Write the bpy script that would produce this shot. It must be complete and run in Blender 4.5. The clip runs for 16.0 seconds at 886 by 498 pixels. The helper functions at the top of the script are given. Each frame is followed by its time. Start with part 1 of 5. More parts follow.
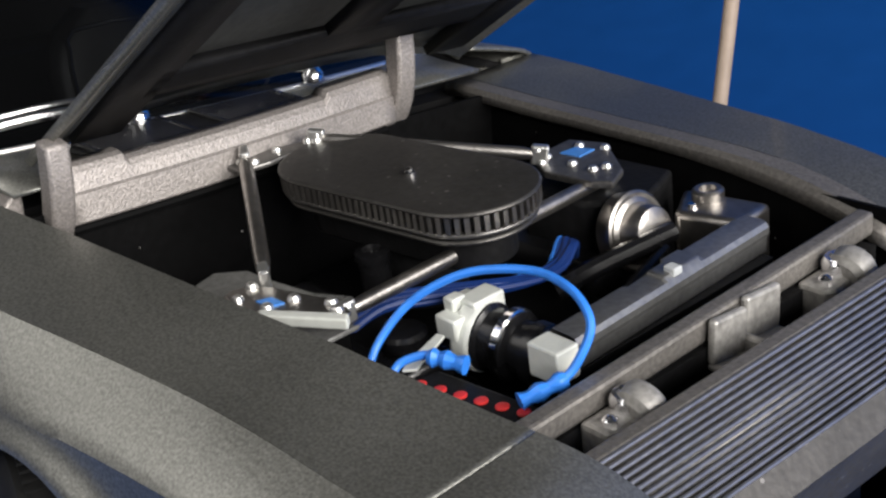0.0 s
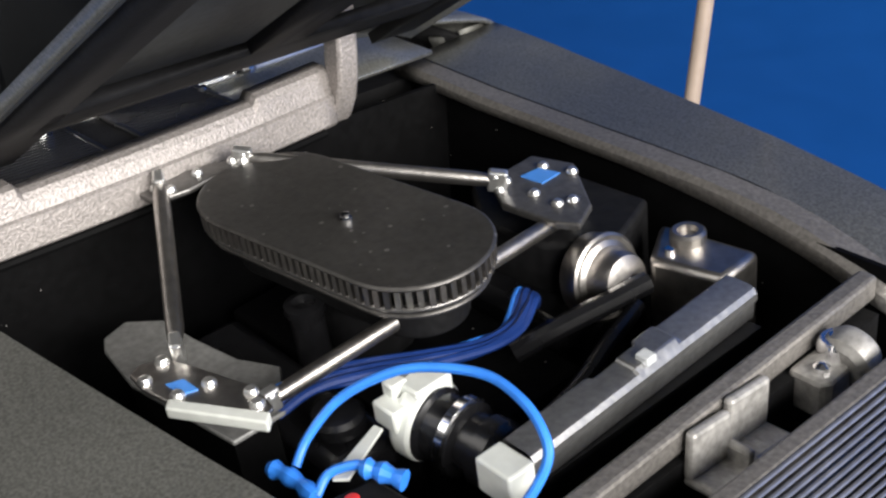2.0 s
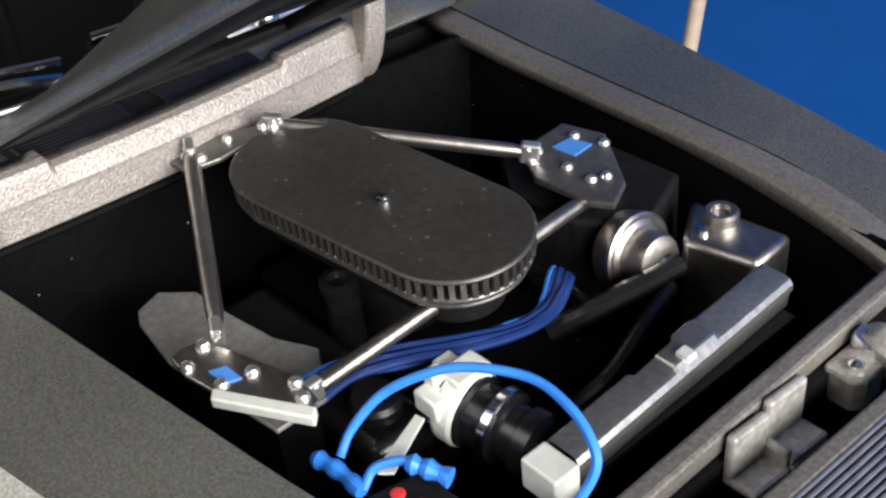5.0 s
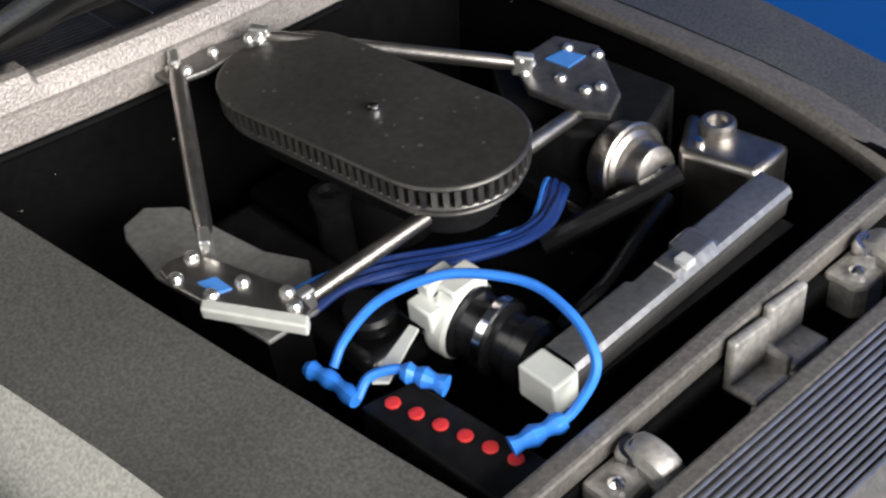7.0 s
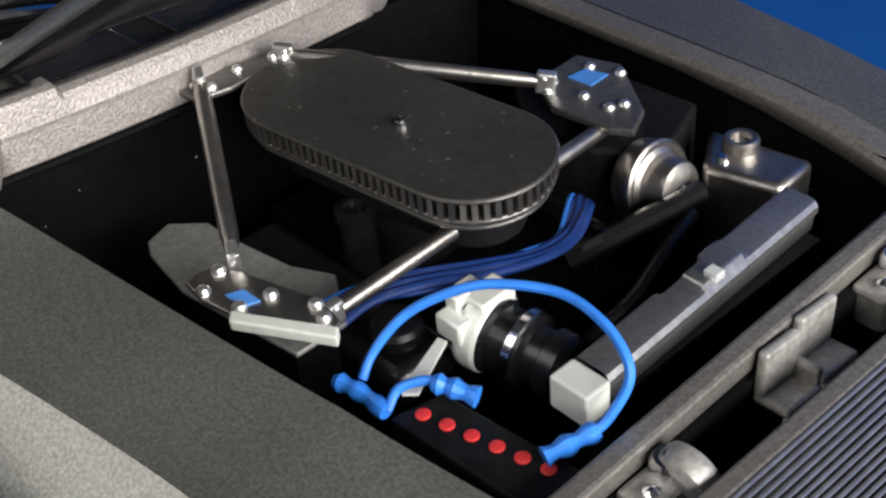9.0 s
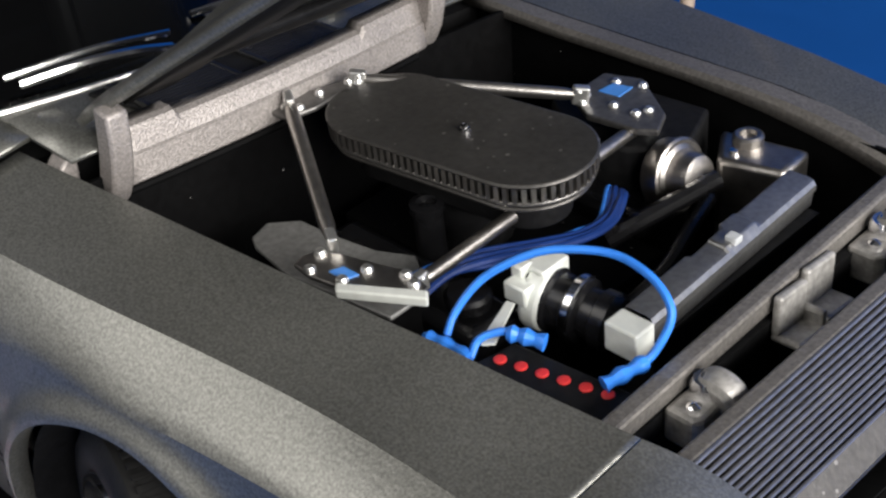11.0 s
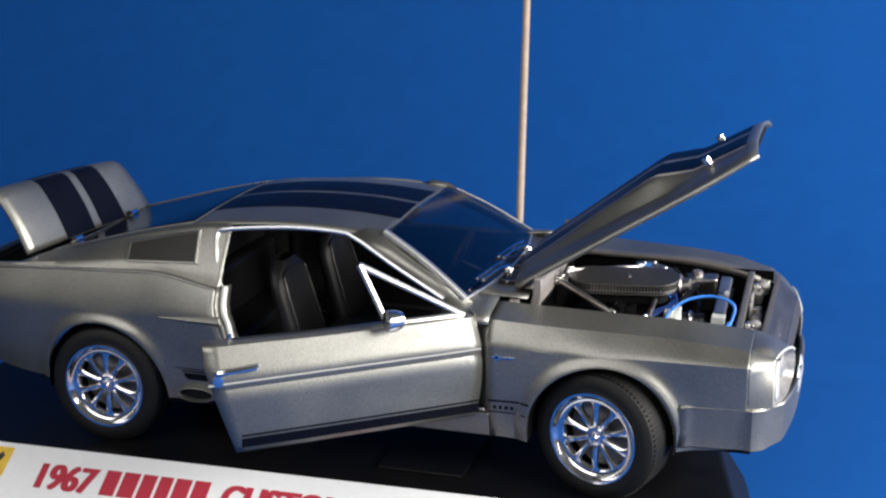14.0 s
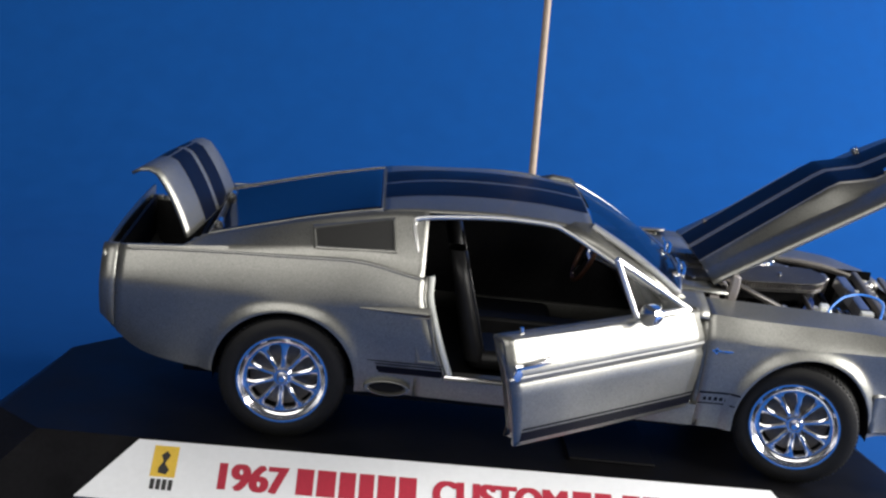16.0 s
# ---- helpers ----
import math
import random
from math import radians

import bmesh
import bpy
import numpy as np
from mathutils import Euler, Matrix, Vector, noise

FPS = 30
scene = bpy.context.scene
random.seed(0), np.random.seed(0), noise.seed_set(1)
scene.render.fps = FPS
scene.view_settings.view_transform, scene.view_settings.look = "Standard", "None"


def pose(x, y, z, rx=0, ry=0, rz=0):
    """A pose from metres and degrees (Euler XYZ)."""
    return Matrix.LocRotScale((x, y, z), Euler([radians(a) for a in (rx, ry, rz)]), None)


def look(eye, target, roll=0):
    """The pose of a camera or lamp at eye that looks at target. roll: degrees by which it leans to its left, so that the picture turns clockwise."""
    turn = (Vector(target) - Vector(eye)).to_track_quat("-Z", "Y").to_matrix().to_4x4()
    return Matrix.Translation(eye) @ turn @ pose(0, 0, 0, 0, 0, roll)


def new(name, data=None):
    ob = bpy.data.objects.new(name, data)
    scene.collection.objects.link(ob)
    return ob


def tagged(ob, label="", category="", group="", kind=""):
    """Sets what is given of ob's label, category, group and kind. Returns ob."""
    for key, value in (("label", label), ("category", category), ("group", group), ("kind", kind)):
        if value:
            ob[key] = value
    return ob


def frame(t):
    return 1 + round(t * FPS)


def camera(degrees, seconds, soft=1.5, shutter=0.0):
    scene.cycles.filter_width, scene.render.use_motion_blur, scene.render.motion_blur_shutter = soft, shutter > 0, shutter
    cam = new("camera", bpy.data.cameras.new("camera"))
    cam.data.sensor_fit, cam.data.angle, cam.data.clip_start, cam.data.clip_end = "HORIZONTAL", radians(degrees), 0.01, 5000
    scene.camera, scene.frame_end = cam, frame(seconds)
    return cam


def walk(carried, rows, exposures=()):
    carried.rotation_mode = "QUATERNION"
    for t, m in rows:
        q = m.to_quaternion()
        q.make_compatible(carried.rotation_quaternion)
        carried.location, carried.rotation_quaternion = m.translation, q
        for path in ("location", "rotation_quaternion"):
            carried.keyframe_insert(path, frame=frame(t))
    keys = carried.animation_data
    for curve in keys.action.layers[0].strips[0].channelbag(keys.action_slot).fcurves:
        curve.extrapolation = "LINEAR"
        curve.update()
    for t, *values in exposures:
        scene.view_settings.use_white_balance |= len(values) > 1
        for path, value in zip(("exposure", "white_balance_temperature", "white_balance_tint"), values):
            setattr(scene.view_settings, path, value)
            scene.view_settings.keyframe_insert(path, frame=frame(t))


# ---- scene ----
# ---- camera ----
cam = camera(35, 16.0, soft=2.4)
PATH = [
    (0, look((0.18038, -0.08507, 0.09306), (-0.03632, 0.09470, -0.01050), -3.25)),
    (0.5, look((0.17489, -0.07797, 0.09898), (-0.04132, 0.09786, -0.01209), -3.17)),
    (1, look((0.16935, -0.07392, 0.09990), (-0.04154, 0.09868, -0.02555), -2.88)),
    (1.5, look((0.16610, -0.06891, 0.10290), (-0.04228, 0.10734, -0.02165), -2.59)),
    (2, look((0.16434, -0.06658, 0.10411), (-0.03949, 0.10686, -0.03144), -2.91)),
    (2.5, look((0.16056, -0.06662, 0.10258), (-0.04389, 0.10322, -0.03655), -3.32)),
    (3, look((0.15949, -0.06534, 0.10585), (-0.04494, 0.10100, -0.03746), -3.41)),
    (5.3, look((0.15646, -0.06817, 0.11607), (-0.02902, 0.09779, -0.05144), -1.44)),
    (5.5, look((0.15733, -0.06895, 0.11719), (-0.02696, 0.09587, -0.05272), -1.37)),
    (6, look((0.15704, -0.07153, 0.11732), (-0.02405, 0.09562, -0.05375), -1.06)),
    (6.5, look((0.15668, -0.07141, 0.11391), (-0.02269, 0.09611, -0.05860), -1.00)),
    (7, look((0.15589, -0.06842, 0.10971), (-0.02531, 0.09872, -0.06126), -1.29)),
    (7.5, look((0.15256, -0.06780, 0.10543), (-0.03257, 0.10106, -0.05952), -1.44)),
    (8, look((0.15138, -0.06606, 0.10273), (-0.03468, 0.10125, -0.06276), -1.63)),
    (8.5, look((0.15300, -0.06890, 0.10470), (-0.03162, 0.10139, -0.05937), -1.37)),
    (8.7, look((0.15394, -0.07018, 0.10620), (-0.02950, 0.10147, -0.05777), -0.99)),
    (10.8, look((0.16075, -0.08359, 0.11105), (-0.02654, 0.09260, -0.04348), -2.40)),
    (11, look((0.16683, -0.09286, 0.11316), (-0.02057, 0.08631, -0.03777), -2.57)),
    (11.5, look((0.18774, -0.13125, 0.11693), (-0.00494, 0.06419, -0.00423), -4.07)),
    (12, look((0.21857, -0.19412, 0.12288), (0.02954, 0.02517, 0.04427), -4.39)),
    (12.5, look((0.24127, -0.28419, 0.13210), (0.07434, -0.04285, 0.06974), -4.17)),
    (13, look((0.21525, -0.32596, 0.14886), (0.06453, -0.07577, 0.08039), -4.74)),
    (13.5, look((0.18336, -0.37339, 0.16745), (0.07032, -0.10612, 0.09141), -2.60)),
    (14, look((0.14086, -0.40138, 0.17263), (0.05579, -0.12518, 0.09212), -0.47)),
    (14.5, look((0.08568, -0.42404, 0.17671), (0.02880, -0.14155, 0.09327), 1.35)),
    (15, look((0.01064, -0.43465, 0.17710), (-0.00960, -0.14692, 0.09462), 4.51)),
    (15.5, look((-0.03081, -0.43493, 0.17484), (-0.02380, -0.14558, 0.09593), 5.51)),
    (16, look((-0.05581, -0.42852, 0.16397), (-0.03954, -0.13922, 0.08623), 6.59)),
]
EXPOSURES = [(0, -0.15), (1, 0.15), (2, 0.3), (3.2, 0.3), (5.5, 0.4), (7, 0.18), (9, 0.02), (11, 0.02), (12, 0.15), (13, 0.3), (14, 0.28), (16, 0.36)]
walk(cam, PATH, EXPOSURES)

# ---- world and lamps ----
world = bpy.data.worlds.new("world")
scene.world = world
world.use_nodes = True
bg = world.node_tree.nodes["Background"]
bg.inputs[0].default_value = (0.93, 0.95, 1.0, 1)
bg.inputs[1].default_value = 0.05


def area(name, eye, target, sx, sy, watts, colour):
    d = bpy.data.lights.new(name, "AREA")
    d.shape, d.size, d.size_y, d.energy, d.color = "RECTANGLE", sx, sy, watts, colour
    ob = new(name, d)
    ob.matrix_world = look(eye, target)
    return ob


area("key_lamp", (0.68, -0.08, 0.27), (0.03, -0.01, 0.03), 0.62, 0.28, 11.5, (1.0, 0.965, 0.92))
area("overhead_lamp", (-0.22, -0.78, 0.66), (0.0, 0.0, 0.02), 1.0, 0.6, 5.0, (1.0, 0.965, 0.92))

# ---- materials ----


def mat(name, col, rough=0.5, metal=0.0, noise_scale=0.0, var=0.0, bump=0.0, bump_scale=2000.0, coat=0.0, stain=0.0, spec=0.5, dust=0.0):
    """A principled surface with grain at two scales. The scales are per metre."""
    m = bpy.data.materials.new(name)
    m.use_nodes = True
    nt = m.node_tree
    p = nt.nodes["Principled BSDF"]
    p.inputs["Roughness"].default_value = rough
    p.inputs["Metallic"].default_value = metal
    p.inputs["Coat Weight"].default_value = coat
    p.inputs["Coat Roughness"].default_value = 0.08
    p.inputs["Specular IOR Level"].default_value = spec
    p.inputs["Base Color"].default_value = (*col, 1)
    tc = nt.nodes.new("ShaderNodeTexCoord")
    if var or stain:
        n1 = nt.nodes.new("ShaderNodeTexNoise")
        n1.inputs["Scale"].default_value = noise_scale or 900
        n1.inputs["Detail"].default_value = 4
        n2 = nt.nodes.new("ShaderNodeTexNoise")
        n2.inputs["Scale"].default_value = 60
        n2.inputs["Detail"].default_value = 3
        for n in (n1, n2):
            nt.links.new(tc.outputs["Object"], n.inputs["Vector"])
        r1 = nt.nodes.new("ShaderNodeMapRange")
        r1.inputs["From Min"].default_value, r1.inputs["From Max"].default_value = 0.3, 0.7
        r1.inputs["To Min"].default_value, r1.inputs["To Max"].default_value = 1 - var, 1 + var
        nt.links.new(n1.outputs["Fac"], r1.inputs["Value"])
        r2 = nt.nodes.new("ShaderNodeMapRange")
        r2.inputs["From Min"].default_value, r2.inputs["From Max"].default_value = 0.3, 0.7
        r2.inputs["To Min"].default_value, r2.inputs["To Max"].default_value = 1 - stain, 1 + stain
        nt.links.new(n2.outputs["Fac"], r2.inputs["Value"])
        mu = nt.nodes.new("ShaderNodeMath")
        mu.operation = "MULTIPLY"
        nt.links.new(r1.outputs[0], mu.inputs[0])
        nt.links.new(r2.outputs[0], mu.inputs[1])
        vm = nt.nodes.new("ShaderNodeVectorMath")
        vm.operation = "SCALE"
        vm.inputs[0].default_value = col
        nt.links.new(mu.outputs[0], vm.inputs["Scale"])
        nt.links.new(vm.outputs[0], p.inputs["Base Color"])
        if dust:
            vo = nt.nodes.new("ShaderNodeTexVoronoi")
            vo.inputs["Scale"].default_value = 1000
            nt.links.new(tc.outputs["Object"], vo.inputs["Vector"])
            sz = nt.nodes.new("ShaderNodeMath")
            sz.operation = "MULTIPLY_ADD"
            sz.inputs[1].default_value, sz.inputs[2].default_value = -1.6, 0.22 + 0.4 * dust
            wn = nt.nodes.new("ShaderNodeTexWhiteNoise")
            nt.links.new(vo.outputs["Position"], wn.inputs["Vector"])
            nt.links.new(wn.outputs["Value"], sz.inputs[0])
            cut = nt.nodes.new("ShaderNodeMath")
            cut.operation = "MULTIPLY"
            cut.inputs[1].default_value = 0.4
            cut.use_clamp = True
            nt.links.new(sz.outputs[0], cut.inputs[0])
            lt = nt.nodes.new("ShaderNodeMath")
            lt.operation = "LESS_THAN"
            nt.links.new(vo.outputs["Distance"], lt.inputs[0])
            nt.links.new(cut.outputs[0], lt.inputs[1])
            mx = nt.nodes.new("ShaderNodeMix")
            mx.data_type = "RGBA"
            nt.links.new(lt.outputs[0], mx.inputs["Factor"])
            nt.links.new(vm.outputs[0], mx.inputs[6])
            mx.inputs[7].default_value = (0.22, 0.21, 0.20, 1)
            nt.links.new(mx.outputs[2], p.inputs["Base Color"])
        rr = nt.nodes.new("ShaderNodeMapRange")
        rr.inputs["To Min"].default_value, rr.inputs["To Max"].default_value = max(0.02, rough - 0.12), min(1, rough + 0.12)
        nt.links.new(n2.outputs["Fac"], rr.inputs["Value"])
        nt.links.new(rr.outputs[0], p.inputs["Roughness"])
    if bump:
        nb = nt.nodes.new("ShaderNodeTexNoise")
        nb.inputs["Scale"].default_value = bump_scale
        nb.inputs["Detail"].default_value = 3
        nt.links.new(tc.outputs["Object"], nb.inputs["Vector"])
        b = nt.nodes.new("ShaderNodeBump")
        b.inputs["Strength"].default_value = bump
        b.inputs["Distance"].default_value = 0.0002
        nt.links.new(nb.outputs["Fac"], b.inputs["Height"])
        nt.links.new(b.outputs[0], p.inputs["Normal"])
    return m


PAINT = mat("pepper_grey_paint", (0.23, 0.23, 0.212), 0.41, 0.82, 3600, 0.3, 0.12, 3200, 0.2, 0.06)
STRIPE = mat("dark_blue_stripe", (0.003, 0.0035, 0.0075), 0.36, 0.0, 900, 0.1, 0.03, 2000, 0.0, 0.1, 0.09)
PIN = mat("pale_pinstripe", (0.45, 0.45, 0.43), 0.4, 0.3)
CHROME = mat("chrome", (0.86, 0.86, 0.88), 0.16, 1.0, 500, 0.04, 0.0, 1000, 0, 0.05)
BRIGHT = mat("bright_trim", (0.9, 0.9, 0.88), 0.34, 0.95, 700, 0.04, 0.05, 1500, 0, 0.04)
STEEL = mat("bare_steel", (0.42, 0.40, 0.38), 0.38, 1.0, 900, 0.15, 0.15, 2500, 0, 0.12)
DARKSTEEL = mat("dark_cast_metal", (0.17, 0.165, 0.16), 0.42, 0.8, 1200, 0.2, 0.2, 1800, 0, 0.15)
FIREWALL = mat("grey_painted_firewall", (0.27, 0.248, 0.236), 0.46, 0.45, 3600, 0.3, 0.5, 3600, 0, 0.08)
SUPPORT = mat("dark_grey_paint", (0.2, 0.188, 0.176), 0.45, 0.6, 2400, 0.25, 0.3, 2600, 0, 0.1)
LOUVRE = mat("satin_grey_louvre", (0.024, 0.024, 0.023), 0.5, 0.0, 1500, 0.1, 0.1, 2000, 0, 0.1, 0.25)
BLACK = mat("black_plastic", (0.007, 0.007, 0.0075), 0.55, 0.0, 900, 0.3, 0.25, 1500, 0, 0.3, 0.15)
# Dusty black, taken near zero so the deep bay's shade is in the colour.
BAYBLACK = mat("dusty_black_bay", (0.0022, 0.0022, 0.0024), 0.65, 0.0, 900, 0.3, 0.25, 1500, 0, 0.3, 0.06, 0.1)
TANK = mat("grey_tank_metal", (0.36, 0.36, 0.36), 0.33, 0.9, 1500, 0.15, 0.15, 1800, 0, 0.15)
CAST = mat("cast_metal", (0.33, 0.32, 0.305), 0.46, 0.5, 1500, 0.25, 0.3, 1800, 0, 0.15)
RIBS = mat("glossy_dark_ribs", (0.34, 0.34, 0.36), 0.36, 0.9, 900, 0.15, 0.05, 1500, 0, 0.15)
LID = mat("dusty_dark_lid", (0.088, 0.084, 0.08), 0.45, 0.7, 1200, 0.15, 0.15, 1800, 0, 0.2, 0.5, 0.9)
BLACKGLOSS = mat("glossy_black_plastic", (0.008, 0.008, 0.009), 0.28, 0.0, 900, 0.2, 0.05, 1500, 0, 0.2)
VINYL = mat("black_vinyl", (0.009, 0.009, 0.0095), 0.4, 0.0, 700, 0.2, 0.2, 1200, 0, 0.2, 0.18)
RUBBER = mat("tyre_rubber", (0.009, 0.009, 0.009), 0.6, 0.0, 900, 0.2, 0.3, 1500, 0, 0.2, 0.25)
WIRE = mat("blue_rubber_wire", (0.03, 0.20, 0.72), 0.45, 0.0, 700, 0.1)
# Darkened copy of the blue wire: the bundle's shade is in its colour.
WIRESHADE = mat("dark_blue_wire", (0.004, 0.022, 0.12), 0.45, 0.0, 700, 0.1)
RED = mat("red_cap", (0.62, 0.03, 0.03), 0.5, 0.0, 900, 0.1)
SILVER = mat("silver_plastic", (0.66, 0.68, 0.64), 0.36, 0.2, 900, 0.06, 0.1, 1500)
MARKER = mat("clear_lens", (0.5, 0.52, 0.53), 0.2, 0.1, 900, 0.04)
BLUECHIP = mat("blue_decal", (0.06, 0.22, 0.62), 0.4, 0.0, 900, 0.05)
CARD = mat("white_card", (0.78, 0.80, 0.82), 0.45, 0.0, 600, 0.02, 0.04, 900, 0, 0.02)
INK = mat("red_ink", (0.42, 0.025, 0.05), 0.5, 0.0, 900, 0.06)
YELLOW = mat("yellow_print", (0.72, 0.48, 0.06), 0.5, 0.0, 900, 0.05)
GOLDINK = mat("dark_ink", (0.03, 0.03, 0.03), 0.5)
TOWER = mat("dark_grey_tower", (0.2, 0.2, 0.195), 0.55, 0.4, 1500, 0.2, 0.25, 1800, 0, 0.2, 0.3)
LINER = mat("dark_grey_underside", (0.045, 0.048, 0.05), 0.5, 0.3, 900, 0.2, 0.15, 1500, 0, 0.2, 0.3)
STAND = mat("black_display_base", (0.005, 0.005, 0.006), 0.42, 0.0, 900, 0.25, 0.12, 1100, 0, 0.25, 0.16)
PAPER = mat("blue_backdrop_paper", (0.0035, 0.066, 0.272), 0.85, 0.0, 120, 0.02, 0.05, 400, 0, 0.03, 0.12)
WOOD = mat("pale_wooden_rod", (0.34, 0.265, 0.205), 0.6, 0.0, 300, 0.1, 0.2, 700, 0, 0.1)


def glass(name, col, alpha, ior=1.5):
    m = bpy.data.materials.new(name)
    m.use_nodes = True
    nt = m.node_tree
    nt.nodes.clear()
    out = nt.nodes.new("ShaderNodeOutputMaterial")
    mix = nt.nodes.new("ShaderNodeMixShader")
    tr = nt.nodes.new("ShaderNodeBsdfTransparent")
    gl = nt.nodes.new("ShaderNodeBsdfGlossy")
    fr = nt.nodes.new("ShaderNodeFresnel")
    tr.inputs[0].default_value = (*col, 1)
    gl.inputs["Roughness"].default_value = 0.12
    fr.inputs[0].default_value = ior
    ad = nt.nodes.new("ShaderNodeMath")
    ad.operation = "ADD"
    ad.inputs[1].default_value = alpha
    nt.links.new(fr.outputs[0], ad.inputs[0])
    nt.links.new(ad.outputs[0], mix.inputs[0])
    nt.links.new(tr.outputs[0], mix.inputs[1])
    nt.links.new(gl.outputs[0], mix.inputs[2])
    nt.links.new(mix.outputs[0], out.inputs[0])
    return m


PANE = glass("thin_pane", (0.55, 0.56, 0.58), 0.0, 1.12)
GLASS = glass("clear_glass", (0.17, 0.18, 0.19), 0.04)
DARKGLASS = glass("tinted_glass", (0.04, 0.042, 0.044), 0.08)

# ---- shape tools, in millimetres of the model ----
MM = 0.001


def part(name, bm, material, parent=None, label="", smooth=True, bevel=0.0, solid=0.0, angle=35, m=None):
    """Links a bmesh in millimetres as one mesh object."""
    bmesh.ops.remove_doubles(bm, verts=bm.verts, dist=0.001)
    bmesh.ops.recalc_face_normals(bm, faces=bm.faces)
    if m is not None:
        bmesh.ops.transform(bm, matrix=m, verts=bm.verts)
    bmesh.ops.scale(bm, vec=(MM, MM, MM), verts=bm.verts)
    me = bpy.data.meshes.new(name)
    for f in bm.faces:
        f.smooth = smooth
    if smooth:
        lim = radians(angle)
        for e in bm.edges:
            if len(e.link_faces) == 2 and e.calc_face_angle(0) > lim:
                e.smooth = False
    bm.to_mesh(me)
    bm.free()
    me.materials.append(material)
    ob = new(name, me)
    if solid:
        s = ob.modifiers.new("thickness", "SOLIDIFY")
        s.thickness, s.offset = solid * MM, -1
    if bevel:
        b = ob.modifiers.new("rounded", "BEVEL")
        b.width, b.segments, b.limit_method, b.angle_limit = bevel * MM, 2, "ANGLE", radians(40)
    if parent is not None:
        ob.parent = parent
    if label:
        tagged(ob, label)
    return ob


def grid(rows, wrap=False):
    bm = bmesh.new()
    vs = [[bm.verts.new(p) for p in r] for r in rows]
    n = len(vs[0])
    for a, b in zip(vs, vs[1:]):
        for j in range(n if wrap else n - 1):
            k = (j + 1) % n
            try:
                bm.faces.new((a[j], a[k], b[k], b[j]))
            except ValueError:
                pass
    return bm


def box(x0, x1, y0, y1, z0, z1):
    bm = bmesh.new()
    bmesh.ops.create_cube(bm, size=1)
    bmesh.ops.scale(bm, vec=(abs(x1 - x0), abs(y1 - y0), abs(z1 - z0)), verts=bm.verts)
    bmesh.ops.translate(bm, vec=((x0 + x1) / 2, (y0 + y1) / 2, (z0 + z1) / 2), verts=bm.verts)
    return bm


def join(*bms):
    out = bmesh.new()
    for b in bms:
        me = bpy.data.meshes.new("t")
        b.to_mesh(me)
        b.free()
        out.from_mesh(me)
        bpy.data.meshes.remove(me)
    return out


def axis_matrix(p0, p1):
    d = Vector(p1) - Vector(p0)
    return Matrix.Translation(p0) @ d.to_track_quat("Z", "Y").to_matrix().to_4x4()


def lathe(profile, n=32, m=None, arc=360):
    """Turns (radius, height) round z."""
    bm = bmesh.new()
    rows = []
    for r, h in profile:
        if r < 1e-6:
            v = bm.verts.new((0, 0, h))
            rows.append([v] * n)
        else:
            rows.append([bm.verts.new((r * math.cos(2 * math.pi * k / n), r * math.sin(2 * math.pi * k / n), h)) for k in range(n)])
    for a, b in zip(rows, rows[1:]):
        for k in range(n):
            q = []
            for v in (a[k], a[(k + 1) % n], b[(k + 1) % n], b[k]):
                if v not in q:
                    q.append(v)
            if len(q) > 2:
                bm.faces.new(q)
    if m is not None:
        bmesh.ops.transform(bm, matrix=m, verts=bm.verts)
    return bm


def rod(p0, p1, r, n=12, r1=None):
    L = (Vector(p1) - Vector(p0)).length
    r1 = r if r1 is None else r1
    return lathe([(0, 0), (r, 0), (r1, L), (0, L)], n, axis_matrix(p0, p1))


def spline(pts, n=8):
    """A smooth line through points."""
    P = [Vector(p) for p in pts]
    P = [2 * P[0] - P[1]] + P + [2 * P[-1] - P[-2]]
    out = []
    for a, b, c, d in zip(P, P[1:], P[2:], P[3:]):
        for k in range(n):
            t = k / n
            out.append(0.5 * (2 * b + (c - a) * t + (2 * a - 5 * b + 4 * c - d) * t * t + (3 * b - a - 3 * c + d) * t ** 3))
    return out + [P[-2]]


def tube(pts, r, n=10, steps=8, taper=None):
    line = spline(pts, steps)
    rows = []
    side = None
    for k, p in enumerate(line):
        d = (line[min(k + 1, len(line) - 1)] - line[max(k - 1, 0)]).normalized()
        if side is None:
            side = d.orthogonal().normalized()
        side = (side - d * side.dot(d)).normalized()
        up = d.cross(side)
        rr = r if taper is None else r * taper(k / (len(line) - 1))
        rows.append([p + rr * (math.cos(2 * math.pi * j / n) * side + math.sin(2 * math.pi * j / n) * up) for j in range(n)])
    bm = grid(rows, True)
    bm.verts.ensure_lookup_table()
    bm.faces.new([bm.verts[j] for j in range(n)])
    bm.faces.new([bm.verts[len(rows) * n - 1 - j] for j in range(n)])
    return bm


def slab(poly, z0, z1, m=None):
    """A flat polygon in x, y drawn up from z0 to z1."""
    bm = bmesh.new()
    a = [bm.verts.new((*p, z0)) for p in poly]
    b = [bm.verts.new((*p, z1)) for p in poly]
    bm.faces.new(a[::-1])
    bm.faces.new(b)
    for k in range(len(poly)):
        j = (k + 1) % len(poly)
        bm.faces.new((a[k], a[j], b[j], b[k]))
    if m is not None:
        bmesh.ops.transform(bm, matrix=m, verts=bm.verts)
    return bm


def lut(x, *pairs):
    return float(np.interp(x, [p[0] for p in pairs], [p[1] for p in pairs]))


def smooth_lut(x, *pairs):
    """A soft line through the table."""
    return sum(lut(x + d, *pairs) * w for d, w in ((-6, 0.2), (-3, 0.2), (0, 0.2), (3, 0.2), (6, 0.2)))


def thing(name, label, category, **more):
    return tagged(new(name), label, category, **more)


